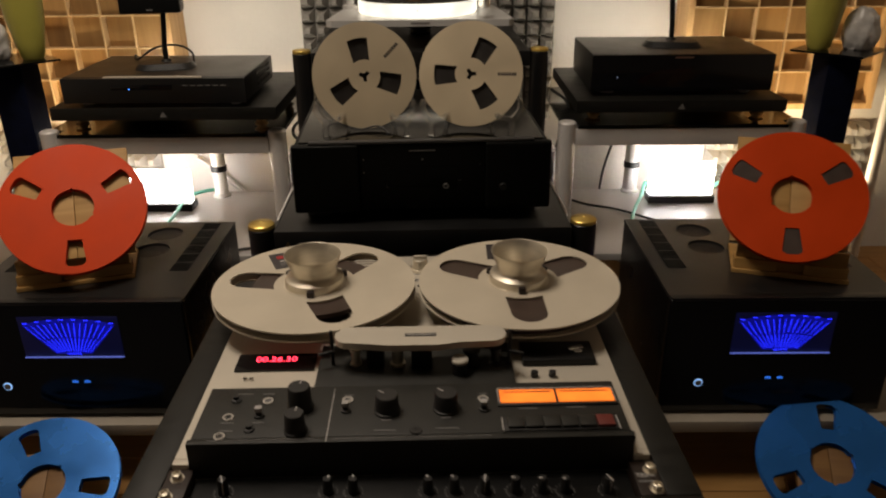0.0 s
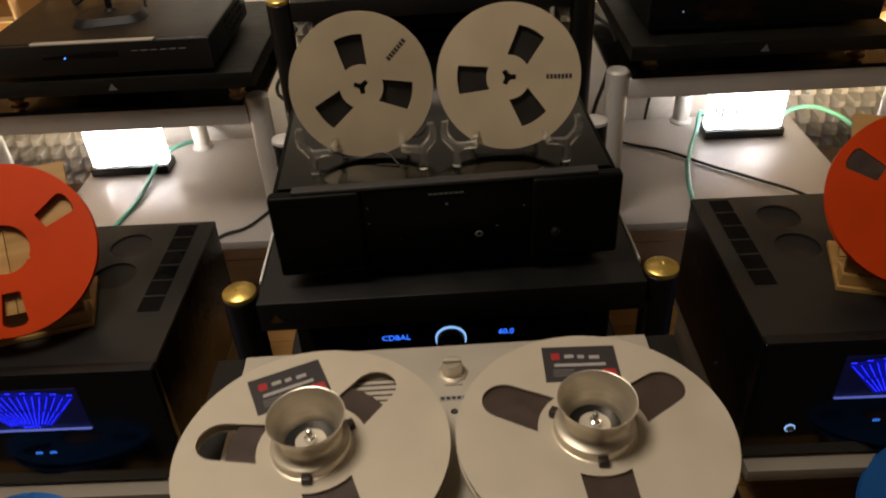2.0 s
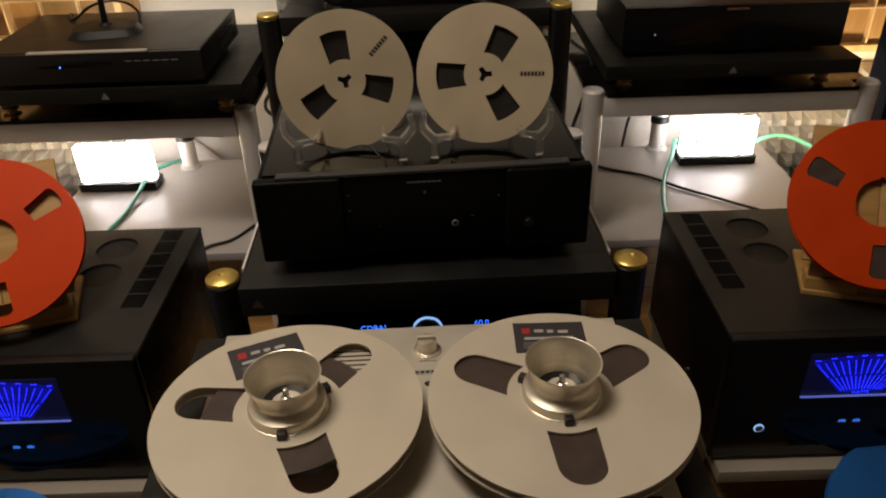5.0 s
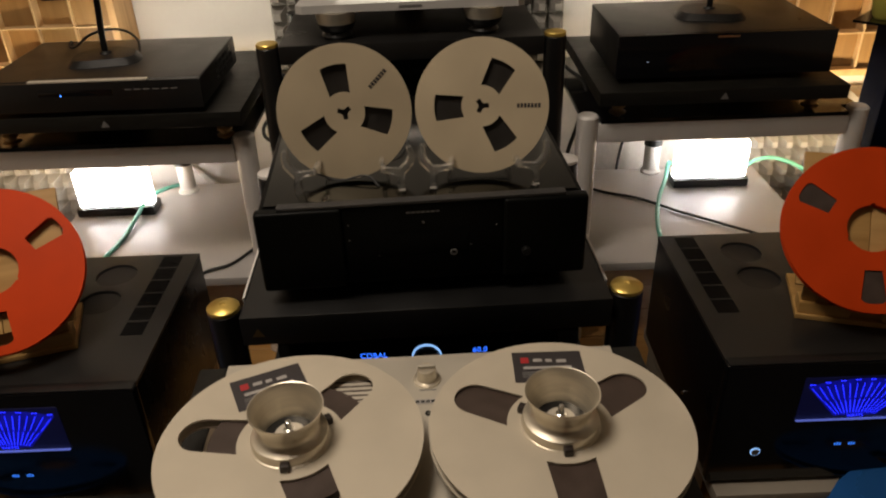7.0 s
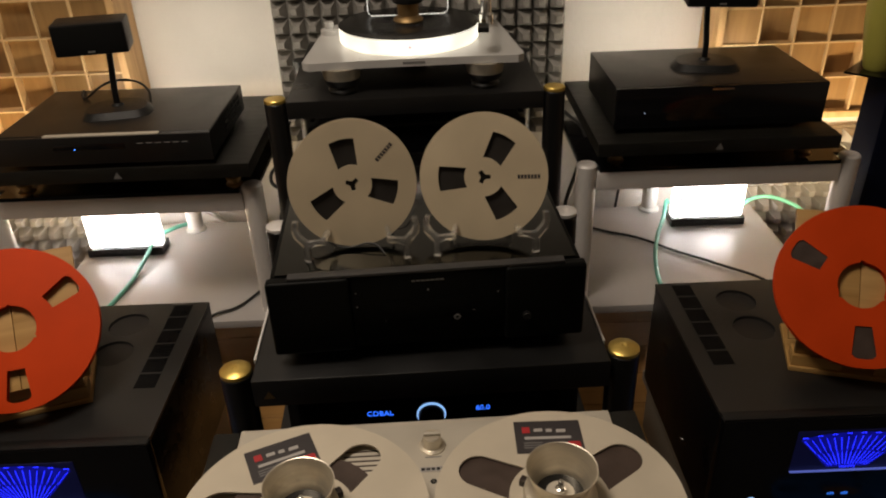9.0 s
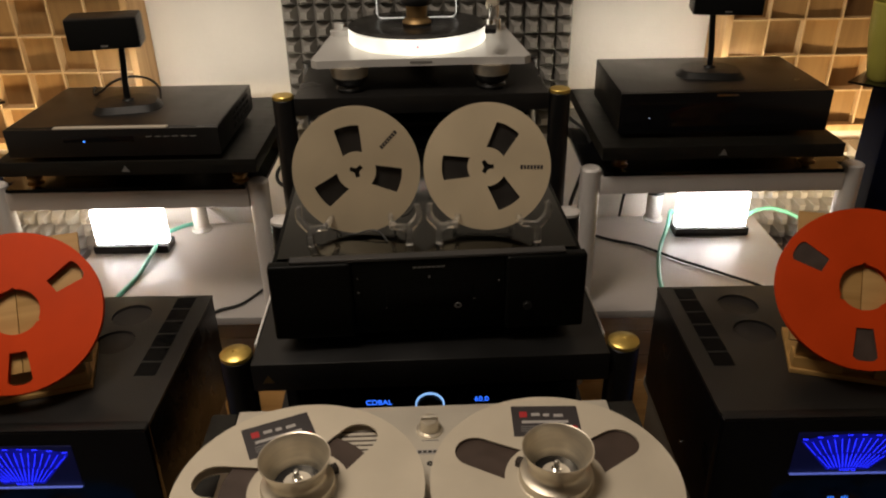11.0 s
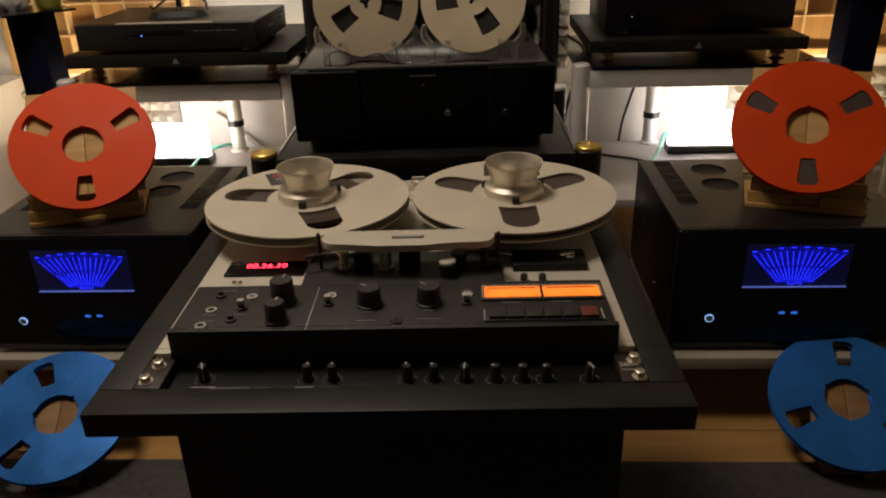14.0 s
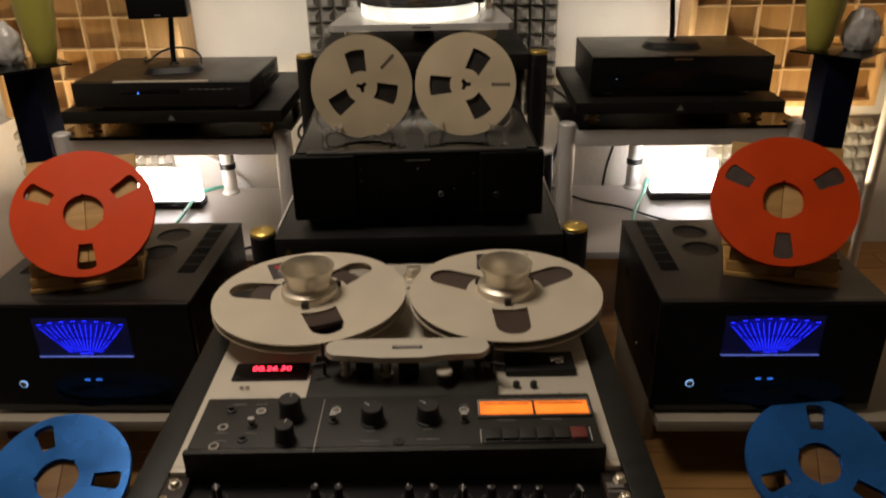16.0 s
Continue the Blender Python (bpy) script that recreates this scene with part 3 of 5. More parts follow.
# small preamplifier row along the lower edge
for i, x in enumerate((-0.2165, -0.115, -0.0905, -0.018, 0.0075, 0.037, 0.0665, 0.0925, 0.1145, 0.156)):
    u, v = lc(x, 0.572)
    k = part("mixer_knob", lathe([(0, 0), (0.0052, 0), (0.0047, 0.015), (0.0038, 0.0168), (0, 0.0168)], 20), M_KNOB, deck, m=pose(u, v, ZP - 0.018))
    if i in (0, 5, 9):
        part("pointer", box(-0.0007, 0.0007, -0.0064, 0.004, 0.0170, 0.0174), M_GREY, k, m=pose(0, 0, 0, 0, 0, (20, -5, 25)[(0, 5, 9).index(i)]))
        part("side_line", box(-0.0006, 0.0006, -0.0056, -0.0049, 0.002, 0.0172), M_GREY, k, m=pose(0, 0, 0, 0, 0, (14, -8, 18)[(0, 5, 9).index(i)]))
    else:
        part("pointer", box(-0.0010, 0.0010, 0.001, 0.0042, 0.0170, 0.0174), M_GREY, k, m=pose(0, 0, 0, 0, 0, -50 + 23 * i))
    marks = bmesh.new()
    for a in range(-130, 131, 26):
        q = box(-0.0005, 0.0005, 0.0082, 0.0100, 0, 0.0003)
        q.transform(pose(0, 0, 0, 0, 0, a))
        tmp = bpy.data.meshes.new("dial_marks")
        q.to_mesh(tmp)
        q.free()
        marks.from_mesh(tmp)
        bpy.data.meshes.remove(tmp)
    part("dial_marks", marks, M_DIM, deck, m=pose(u, v, ZP - 0.018))
    part("dial_line", box(-0.012, 0.012 - 0.006 * (i % 3), -0.0005, 0.0005, 0, 0.0003), M_GREY, deck, m=pose(u + 0.002, v - 0.0125, ZP - 0.018))
for x, w in ((-0.182, 0.026), (-0.155, 0.014), (-0.130, 0.02), (-0.045, 0.03), (0.11, 0.012), (0.14, 0.016), (-0.2, 0.015), (0.0, 0.02), (0.06, 0.02)):
    u, v = lc(x, 0.558)
    part("print_bar", box(-w / 2, w / 2, -0.0009, 0.0009, 0, 0.0003), M_DIM, deck, m=pose(u, v, ZP - 0.018))
for x, y in ((-0.2645, 0.552), (-0.2615, 0.578), (0.1995, 0.560), (0.1990, 0.5865)):
    u, v = lc(x, y)
    sc = part("hex_bolt", lathe([(0, 0.0008), (0.0052, 0.0008), (0.0052, 0.0065), (0.0038, 0.0072), (0.0028, 0.0045), (0, 0.0045)], 6), M_ALU, deck, "bright hex bolt", m=pose(u, v, ZP - 0.006))
    part("washer", cyl(0.0068, 0, 0.0008, seg=20), M_ALU, sc)
part("print_bar", box(-0.008, 0.008, -0.0012, 0.0012, 0, 0.0003), M_DIM, deck, m=pose(0.2255, -0.2445, ZP - 0.006))


# ---- large tape reels on the deck ----
def arch_window(r0, r1, w0, w1):
    """A window along +x: straight sides, a round outer end, an inner end that follows the hub."""
    pts = []
    for i in range(7):
        t = -1 + 2 * i / 6
        ang = t * math.asin(w0 / r0)
        pts.append((r0 * math.cos(ang), r0 * math.sin(ang)))
    c = r1 - w1
    for i in range(13):
        a = radians(90 - i * 15)
        pts.append((c + w1 * math.cos(a), w1 * math.sin(a)))
    return pts


def deck_reel(x, y, angles, tape_r, label_at, label):
    root = thing("tape_reel", DECK @ pose(*lc(x, y), ZP), label, "tape reel", "large reels on the deck")
    win = [turn2(arch_window(0.054, 0.116, 0.024, 0.0225), a) for a in angles]
    loops = [ring_loop(0.1335, 120), ring_loop(0.0385, 48)] + win
    part("lower_flange", sheet(loops, 0.0325, 0.0343), M_REEL, root)
    part("upper_flange", sheet(loops, 0.0430, 0.0450), M_REEL, root, "satin aluminium flange with three windows")
    part("spindle_table", cyl(0.045, 0.0005, 0.0322, seg=48, bevel=0.002), M_BLACKMETAL, root)
    part("hub", lathe([(0.039, 0.0344), (0.0535, 0.0344), (0.0535, 0.0429), (0.039, 0.0429), (0.039, 0.0344)], 64), M_REEL, root)
    part("tape_pack", lathe([(0.0540, 0.0352), (tape_r, 0.0352), (tape_r, 0.0414), (0.0540, 0.0414), (0.0540, 0.0352)], 96), M_TAPE, root, "wound brown magnetic tape")
    ad = part("hub_adapter", lathe([(0.012, 0.050), (0.0245, 0.050), (0.0262, 0.056), (0.0285, 0.066), (0.0340, 0.0835), (0.0362, 0.0880), (0.0372, 0.0884), (0.0374, 0.0874), (0.0352, 0.0815), (0.0305, 0.0690), (0.0293, 0.0640), (0.0300, 0.0610), (0.0340, 0.0575), (0.0380, 0.0555), (0.0388, 0.0535), (0.0388, 0.0462), (0.0405, 0.0458), (0.0405, 0.0451), (0.012, 0.0451)], 64), M_ALU, root, "turned aluminium hub adapter")
    for k in range(3):
        part("clamp_pad", box(0.0375, 0.0455, -0.0045, 0.0045, 0.0452, 0.0535, 0.001), M_EAR, ad, m=pose(0, 0, 0, 0, 0, k * 120 + 30))
    part("inner_cup", lathe([(0, 0.0525), (0.026, 0.0525), (0.0275, 0.0540), (0.0275, 0.0505), (0, 0.0505)], 40), M_BLACK, ad)
    part("centre_cap", lathe([(0, 0.0535), (0.015, 0.0535), (0.015, 0.0527), (0, 0.0527)], 32), M_PLATE, ad)
    part("spindle", lathe([(0, 0.070), (0.0025, 0.069), (0.0035, 0.060), (0.0055, 0.059), (0.0055, 0.0536), (0, 0.0536)], 20), M_CHROME, ad)
    if tape_r < 0.1:
        cu_, su_ = math.cos(radians(angles[0])), math.sin(radians(angles[0]))
        lf = part("inner_label", box(-0.022, 0.022, -0.022, 0.022, 0.0344, 0.0347), M_PLATE, root, "white label with dark ruled lines", m=pose(0.094 * cu_, 0.094 * su_, 0))
        for k in range(6):
            part("ruled_line", box(-0.022, 0.022, -0.019 + k * 0.0075, -0.0165 + k * 0.0075, 0.0347, 0.0349), M_TAPE, lf)
    a, rr = label_at
    lb = part("reel_label", box(-0.039, 0.039, -0.026, 0.026, 0.0451, 0.0454), M_STICKER, root, "dark sticker with red block and pale print", m=pose(rr * math.cos(radians(a)), rr * math.sin(radians(a)), 0, 0, 0, a - 90))
    part("red_block", sheet([rounded(0.0075, 0.013, 0.003)], 0.0454, 0.0457), M_RED, lb, m=pose(0.028, -0.022, 0, 0, 0, 0))
    part("print_bar", box(-0.028, 0.026, -0.0040, 0.0002, 0.0454, 0.0456), M_GREY, lb)
    for k, (u, w) in enumerate(((-0.016, 0.010), (-0.002, 0.007), (0.010, 0.011))):
        part("print_bar", box(u, u + w, 0.0085 - 0.001 * k, 0.0135 - 0.001 * k, 0.0454, 0.0456), M_GREY, lb)
    for k in range(3):
        part("fine_print", box(-0.030, -0.008 + 0.006 * k, -0.0105 - 0.0038 * k, -0.0088 - 0.0038 * k, 0.0454, 0.0456), M_DIM, lb)
    part("red_mark", box(-0.030, -0.021, 0.006, 0.016, 0.0456, 0.0458), M_RED, lb)
    return root


deck_reel(-0.174, 0.900, (52, 172, 292), 0.084, (112, 0.088), "aluminium tape reel holding little brown tape, on the deck")
deck_reel(0.098, 0.907, (152, 32, 272), 0.127, (88, 0.090), "aluminium tape reel full of brown tape, on the deck")

# ---- front rack with the disc player and the preamplifier ----
rack = thing("hifi_rack", pose(-0.037, 1.19, 0, 0, 0, 1.6), "black hi-fi rack with round posts and brass-capped corners", "rack", "hi-fi racks")
for i, (x, y) in enumerate(((-0.274, 0.0), (0.274, 0.0), (-0.274, 0.43), (0.274, 0.43))):
    p = part("post", cyl(0.0225, 0.0, 0.567, x, y, 32, bevel=0.002), M_BLACK, rack)
    part("post_cap", lathe([(0, 0.575), (0.003, 0.5745), (0.004, 0.5755), (0.0205, 0.5735), (0.022, 0.572), (0.022, 0.567), (0, 0.567)], 40, Matrix.Translation((x, y, 0))), M_GOLD if y < 0.1 else M_SILVER, p, "polished brass cap" if y < 0.1 else "silver cap")
top = part("top_shelf", box(-0.251, 0.251, -0.022, 0.455, 0.520, 0.566, 0.003), M_BLACK, rack)
# light catching the shelf's side edges, drawn as pale silver strips
for s in (-1, 1):
    part("edge_strip", box(s * 0.2515 - 0.0016, s * 0.2515 + 0.0016, 0.024, 0.405, 0.560, 0.5685, 0.0006), M_SILVER, top, "pale silver strip standing for light caught on the shelf edge")
part("middle_shelf", box(-0.251, 0.251, -0.022, 0.455, 0.345, 0.375, 0.003), M_BLACK, rack)
part("bottom_shelf", box(-0.251, 0.251, -0.022, 0.455, 0.10, 0.13, 0.003), M_BLACK, rack)
tri = part("maker_mark", sheet([[(-0.008, 0), (0.008, 0), (0, 0.013)]], 0, 0.0006), M_BRASSDULL, rack, "small brass triangle", m=pose(-0.228, -0.0222, 0.535, 90))

player = thing("disc_player", pose(-0.037, 1.209, 0.567, 0, 0, 3.2), "black disc player with a glossy top on the rack", "disc player")
part("body", box(-0.212, 0.212, 0.012, 0.42, 0.022, 0.136, 0.003), M_PLAYER, player)
part("top_plate", box(-0.205, 0.205, 0.0125, 0.41, 0.1365, 0.1385, 0.0008), M_MIRRORTOP, player, "mirror-gloss black top")
for s in (-1, 1):
    a, b = sorted((s * 0.217, s * 0.105))
    part("front_cheek", box(a, b, -0.008, 0.0115, 0.020, 0.137, 0.006, seg=4), M_PLAYER, player, "curved black front cheek")
part("centre_panel", box(-0.1048, 0.1048, -0.002, 0.0115, 0.022, 0.136, 0.002), M_PLAYER, player)
part("display", box(-0.06, 0.06, -0.0032, -0.002, 0.062, 0.096, 0.001), M_PLAYER, player)
part("front_lip", box(-0.187, 0.187, -0.004, 0.011, 0.1372, 0.1418, 0.0015), M_LIP, player, "dull grey lip along the top edge")
for x in (-0.18, 0.18):
    for y in (0.05, 0.37):
        part("foot", cyl(0.024, 0.0, 0.0215, x, y, 24, bevel=0.003), M_BLACK, player)
for k in range(7):
    part("maker_print", box(-0.022 + k * 0.0064, -0.0168 + k * 0.0064, -0.0026, -0.002, 0.1235, 0.1256), M_DIM, player)
for x, z, w, h, mm in ((0, 0.108, 0.003, 0.003, M_DIM), (-0.048, 0.084, 0.002, 0.002, M_GREY), (-0.098, 0.110, 0.002, 0.002, M_DIM), (-0.098, 0.088, 0.003, 0.0015, M_DIM), (-0.056, 0.062, 0.010, 0.0012, M_DIM), (-0.034, 0.067, 0.010, 0.0012, M_DIM), (0.0, 0.067, 0.003, 0.003, M_DIM), (0.060, 0.071, 0.008, 0.0012, M_DIM), (0.096, 0.098, 0.002, 0.002, M_DIM)):
    part("front_mark", box(x - w / 2, x + w / 2, -0.0028, -0.002, z, z + h), mm, player)
part("headphone_socket", lathe([(0.0025, 0.002), (0.0045, 0.002), (0.0055, 0), (0.0025, 0)], 20), M_DIM, player, m=pose(0.039, -0.002, 0.062, 90))
part("volume_knob", cyl(0.006, 0, 0.008, seg=20, bevel=0.001), M_BLACKMETAL, player, m=pose(0.135, -0.008, 0.062, 90))

pre = thing("preamplifier", pose(-0.037, 1.205, 0.375, 0, 0, 1.0), "black preamplifier with blue display text on the rack's middle shelf", "amplifier")
part("body", box(-0.21, 0.21, 0.008, 0.38, 0.018, 0.118, 0.003), M_BLACKMETAL, pre)
part("front_panel", box(-0.215, 0.215, -0.004, 0.0075, 0.016, 0.120, 0.004, seg=3), M_GLOSS, pre)
for x in (-0.17, 0.17):
    for y in (0.05, 0.33):
        part("foot", cyl(0.022, 0.0, 0.0175, x, y, 20, bevel=0.003), M_BLACK, pre)
vk = part("volume_knob", lathe([(0, 0.016), (0.018, 0.016), (0.0192, 0.014), (0.0192, 0), (0, 0)], 40), M_BLACKMETAL, pre, m=pose(-0.004, -0.004, 0.085, 90))
part("light_ring", lathe([(0.0195, 0.0025), (0.0217, 0.0025), (0.0217, 0), (0.0195, 0)], 48), M_RING, vk, "pale blue light ring")
text("input_display", "CDBAL", 0.0125, M_BLUETEXT, pre, pose(-0.080, -0.0043, 0.090, 90))
text("level_display", "60.0", 0.0125, M_BLUETEXT, pre, pose(0.073, -0.0043, 0.092, 90))


# ---- small reels on clear stands ----
def curved_window(r0, r1, half0, half1):
    pts = [(r0 * math.cos(radians(a)), r0 * math.sin(radians(a))) for a in np.linspace(-half0, half0, 8)]
    return pts + [(r1 * math.cos(radians(a)), r1 * math.sin(radians(a))) for a in np.linspace(half1, -half1, 8)]


def small_reel(x, y, z, angles, print_at, label, lean, yaw):
    root = thing("small_tape_reel", pose(x, y, z, lean, 0, yaw), label, "tape reel", "small display reels")
    wins = [turn2(curved_window(0.027, 0.063, 30, 16), a) for a in angles]
    hole = []
    for k in range(3):
        hole += turn2([(0.0032, -0.0032), (0.0095, -0.003), (0.0095, 0.003), (0.0032, 0.0032)], angles[0] + 60 + k * 120)
    loops = [ring_loop(0.0885, 110), hole]
    part("front_flange", sheet(loops + wins, 0.005, 0.0065), M_SMALLREEL, root, "pale flange with three curved windows")
    part("back_flange", sheet([ring_loop(0.0885, 110)] + wins, -0.0065, -0.005), M_SMALLREEL, root)
    part("hub", lathe([(0.010, -0.005), (0.025, -0.005), (0.025, 0.005), (0.010, 0.005), (0.010, -0.005)], 40), M_SMALLREEL, root)
    part("tape_pack", lathe([(0.0255, -0.0045), (0.078, -0.0045), (0.078, 0.0015), (0.0255, 0.0015), (0.0255, -0.0045)], 64), M_TAPEDARK, root, "dark wound tape")
    part("spindle_hole", cyl(0.0098, -0.004, 0.002, seg=20), M_BLACK, root)
    a, d = print_at
    pr = part("maker_print", box(-0.0165, 0.0165, -0.0001, 0.0001, 0.0065, 0.0067), M_SMALLREEL, root, m=pose(0.062 * math.cos(radians(a)), 0.062 * math.sin(radians(a)), 0, 0, 0, d))
    for i in range(7):
        part("print_bar", box(-0.0155 + i * 0.0046, -0.0122 + i * 0.0046, -0.0028, 0.0028, 0.0066, 0.0068), M_STICKER, pr)
    return root


small_reel(-0.136, 1.298, 0.797, (100, -15, 215), (42, 45), "pale metal seven-inch tape reel leaning on a clear stand", 77, 4)
small_reel(0.046, 1.301, 0.798, (62, 182, -58), (0, 0), "pale metal seven-inch tape reel leaning on a clear stand", 71, -4)


def bent_bar(pts, w, t):
    """A flat bar of width w along x that follows (y, z) points."""
    bm = bmesh.new()
    rows = []
    for i, (y, z) in enumerate(pts):
        a, b = pts[max(0, i - 1)], pts[min(len(pts) - 1, i + 1)]
        dy, dz = b[0] - a[0], b[1] - a[1]
        n = math.hypot(dy, dz)
        ny, nz = -dz / n * t / 2, dy / n * t / 2
        rows.append([bm.verts.new(v) for v in ((-w / 2, y + ny, z + nz), (w / 2, y + ny, z + nz), (w / 2, y - ny, z - nz), (-w / 2, y - ny, z - nz))])
    for a, b in zip(rows, rows[1:]):
        for k in range(4):
            bm.faces.new((a[k], a[(k + 1) % 4], b[(k + 1) % 4], b[k]))
    bm.faces.new(rows[0])
    bm.faces.new(rows[-1][::-1])
    bmesh.ops.recalc_face_normals(bm, faces=bm.faces)
    return bm


def clear_stand(x, y, z):
    root = thing("plate_stand", pose(x, y, z), "clear acrylic folding plate stand on the disc player", "stand", "clear plate stands")
    for s in (-1, 1):
        fork = [(-0.005, 0), (0.005, 0), (0.004, 0.010), (0.004, 0.022), (0.017, 0.036), (0.019, 0.048), (0.016, 0.060), (0.009, 0.060), (0.011, 0.047), (0.008, 0.040),
                (-0.001, 0.031), (-0.012, 0.033), (-0.026, 0.036), (-0.027, 0.029), (-0.012, 0.026), (-0.004, 0.020), (-0.004, 0.010)]
        if s < 0:
            fork = [(-u, v) for u, v in fork[::-1]]
        lg = part("leg", sheet([fork], -0.0035, 0.0035, 0.0008), M_STANDACRYL, root, m=pose(s * 0.068, -0.056, 0.0002, 90, 0, s * 14))
        part("rear_leg", bent_bar([(0.0, 0.031), (0.03, 0.030), (0.06, 0.036), (0.085, 0.080), (0.09, 0.11)], 0.006, 0.006), M_STANDACRYL, root, m=pose(s * 0.045, -0.054, 0, 0, 0, s * 8))
        part("rear_foot", bent_bar([(0.0, 0.036), (0.02, 0.018), (0.05, 0.0032)], 0.006, 0.006), M_STANDACRYL, root, m=pose(s * 0.045, 0.006, 0, 0, 0, s * 8))
    part("cross_bar", box(-0.047, 0.047, 0.004, 0.011, 0.029, 0.036, 0.002), M_STANDACRYL, root)
    return root


clear_stand(-0.132, 1.302, 0.7055)
clear_stand(0.046, 1.305, 0.7055)
cable("tape_leader", [(-0.21, 1.262, 0.709), (-0.19, 1.27, 0.722), (-0.15, 1.27, 0.711), (-0.11, 1.268, 0.7165), (-0.095, 1.255, 0.707)], 0.0014, M_CABLE, "loose end of dark tape lying on the player", "tape")
cable("tape_leader", [(-0.075, 1.275, 0.735), (-0.062, 1.262, 0.748), (-0.052, 1.27, 0.765)], 0.0012, M_CABLE, "loose end of dark tape by the stand", "tape")


# ---- rear rack with the turntable ----
rear = thing("hifi_rack", pose(-0.054, 1.793, 0, 0, 0, 1.6), "tall black hi-fi rack with round posts and brass-capped corners", "rack", "hi-fi racks")
for x, y in ((-0.277, 0.0), (0.277, 0.0), (-0.277, 0.43), (0.277, 0.43)):
    p = part("post", cyl(0.0215, 0.0, 0.756 if y < 0.1 else 0.7215, x, y, 32, bevel=0.002), M_BLACK, rear)
    if y > 0.1:
        continue
    part("post_cap", lathe([(0, 0.7645), (0.0195, 0.763), (0.021, 0.7615), (0.021, 0.756), (0, 0.756)], 40, Matrix.Translation((x, y, 0))), M_GOLD, p, "polished brass cap")
part("top_shelf", box(-0.255, 0.255, -0.012, 0.455, 0.722, 0.758, 0.003), M_CASE, rear)
part("middle_shelf", box(-0.255, 0.255, -0.012, 0.455, 0.565, 0.590, 0.003), M_BLACKWOOD, rear)
part("bottom_shelf", box(-0.255, 0.255, -0.012, 0.455, 0.25, 0.28, 0.003), M_BLACKWOOD, rear)
ph = thing("power_amplifier", pose(-0.054, 1.82, 0.590, 0, 0, 1.6), "black component with slotted sides on the rear rack's middle shelf", "amplifier")
part("body", box(-0.215, 0.215, 0.0, 0.36, 0.012, 0.100, 0.004), M_BLACKMETAL, ph)
part("glass_front", box(-0.205, 0.205, -0.004, -0.0005, 0.018, 0.094, 0.001), M_GLOSS, ph)
for x in (-0.18, 0.18):
    part("foot", cyl(0.018, 0, 0.0115, x, 0.04, 20), M_BLACK, ph)
for s in (-1, 1):
    for k in range(6):
        part("side_fin", box(s * 0.222 - 0.0055, s * 0.222 + 0.0055, 0.02 + k * 0.055, 0.055 + k * 0.055, 0.02, 0.092, 0.001), M_BLACKMETAL, ph)

tt = thing("turntable", pose(-0.054, 1.80, 0.758, 0, 0, 1.6), "frosted acrylic turntable with a glowing white platter and a record", "turntable")
part("plinth", sheet([[(-0.218, 0.012), (-0.205, 0.0), (-0.09, 0.006), (0.09, 0.006), (0.205, 0.0), (0.218, 0.012), (0.195, 0.30), (0.18, 0.315), (-0.18, 0.315), (-0.195, 0.30)]], 0.053, 0.068), M_FROST, tt, "frosted acrylic plinth with a waisted front")
part("maker_print", box(-0.022, 0.022, 0.0052, 0.0058, 0.058, 0.0625), M_DIM, tt)
for x, y in ((-0.145, 0.034), (0.142, 0.034), (0.0, 0.27)):
    f = part("foot", lathe([(0, 0.0), (0.026, 0.0), (0.030, 0.006), (0.026, 0.014), (0.033, 0.018), (0.038, 0.030), (0, 0.030)], 40, Matrix.Translation((x, y, 0))), M_BLACK, tt)
    part("foot_ring", lathe([(0.0, 0.030), (0.036, 0.030), (0.040, 0.0525), (0, 0.0525)], 40, Matrix.Translation((x, y, 0))), M_ALU, f, "silver collar")
part("platter", lathe([(0, 0.070), (0.143, 0.070), (0.147, 0.074), (0.147, 0.098), (0.143, 0.101), (0, 0.101)], 96, Matrix.Translation((-0.006, 0.165, 0))), M_PLATTER, tt, "white acrylic platter lit from within")
part("platter_dot", cyl(0.0022, 0, 0.001, seg=12), M_LEDRED, tt, m=pose(-0.006, 0.0178, 0.087, 90))
tagged(part("vinyl_record", lathe([(0.004, 0.1015), (0.1465, 0.1015), (0.1478, 0.1025), (0.1465, 0.1035), (0.052, 0.1035), (0.051, 0.103), (0.004, 0.103)], 96), M_VINYL, m=tt.matrix_world @ pose(-0.006, 0.165, 0)), "black vinyl record lying on the platter", "record")
wt = thing("record_weight", tt.matrix_world @ pose(-0.006, 0.165, 0.1036), "brass and black record weight on the record", "record weight")
part("base", lathe([(0, 0), (0.030, 0), (0.032, 0.004), (0.028, 0.010), (0.022, 0.014), (0, 0.014)], 40), M_BRASSDULL, wt)
part("stem", lathe([(0, 0.014), (0.022, 0.014), (0.0225, 0.040), (0, 0.040)], 40), M_BRASSDULL, wt)
part("grip", lathe([(0, 0.040), (0.031, 0.040), (0.033, 0.043), (0.033, 0.055), (0.029, 0.060), (0, 0.060)], 40), M_BLACKMETAL, wt)
pq = thing("acrylic_plaque", tt.matrix_world @ pose(-0.006, 0.228, 0.1037), "clear acrylic plaque with glowing rounded edges standing on the record", "plaque")


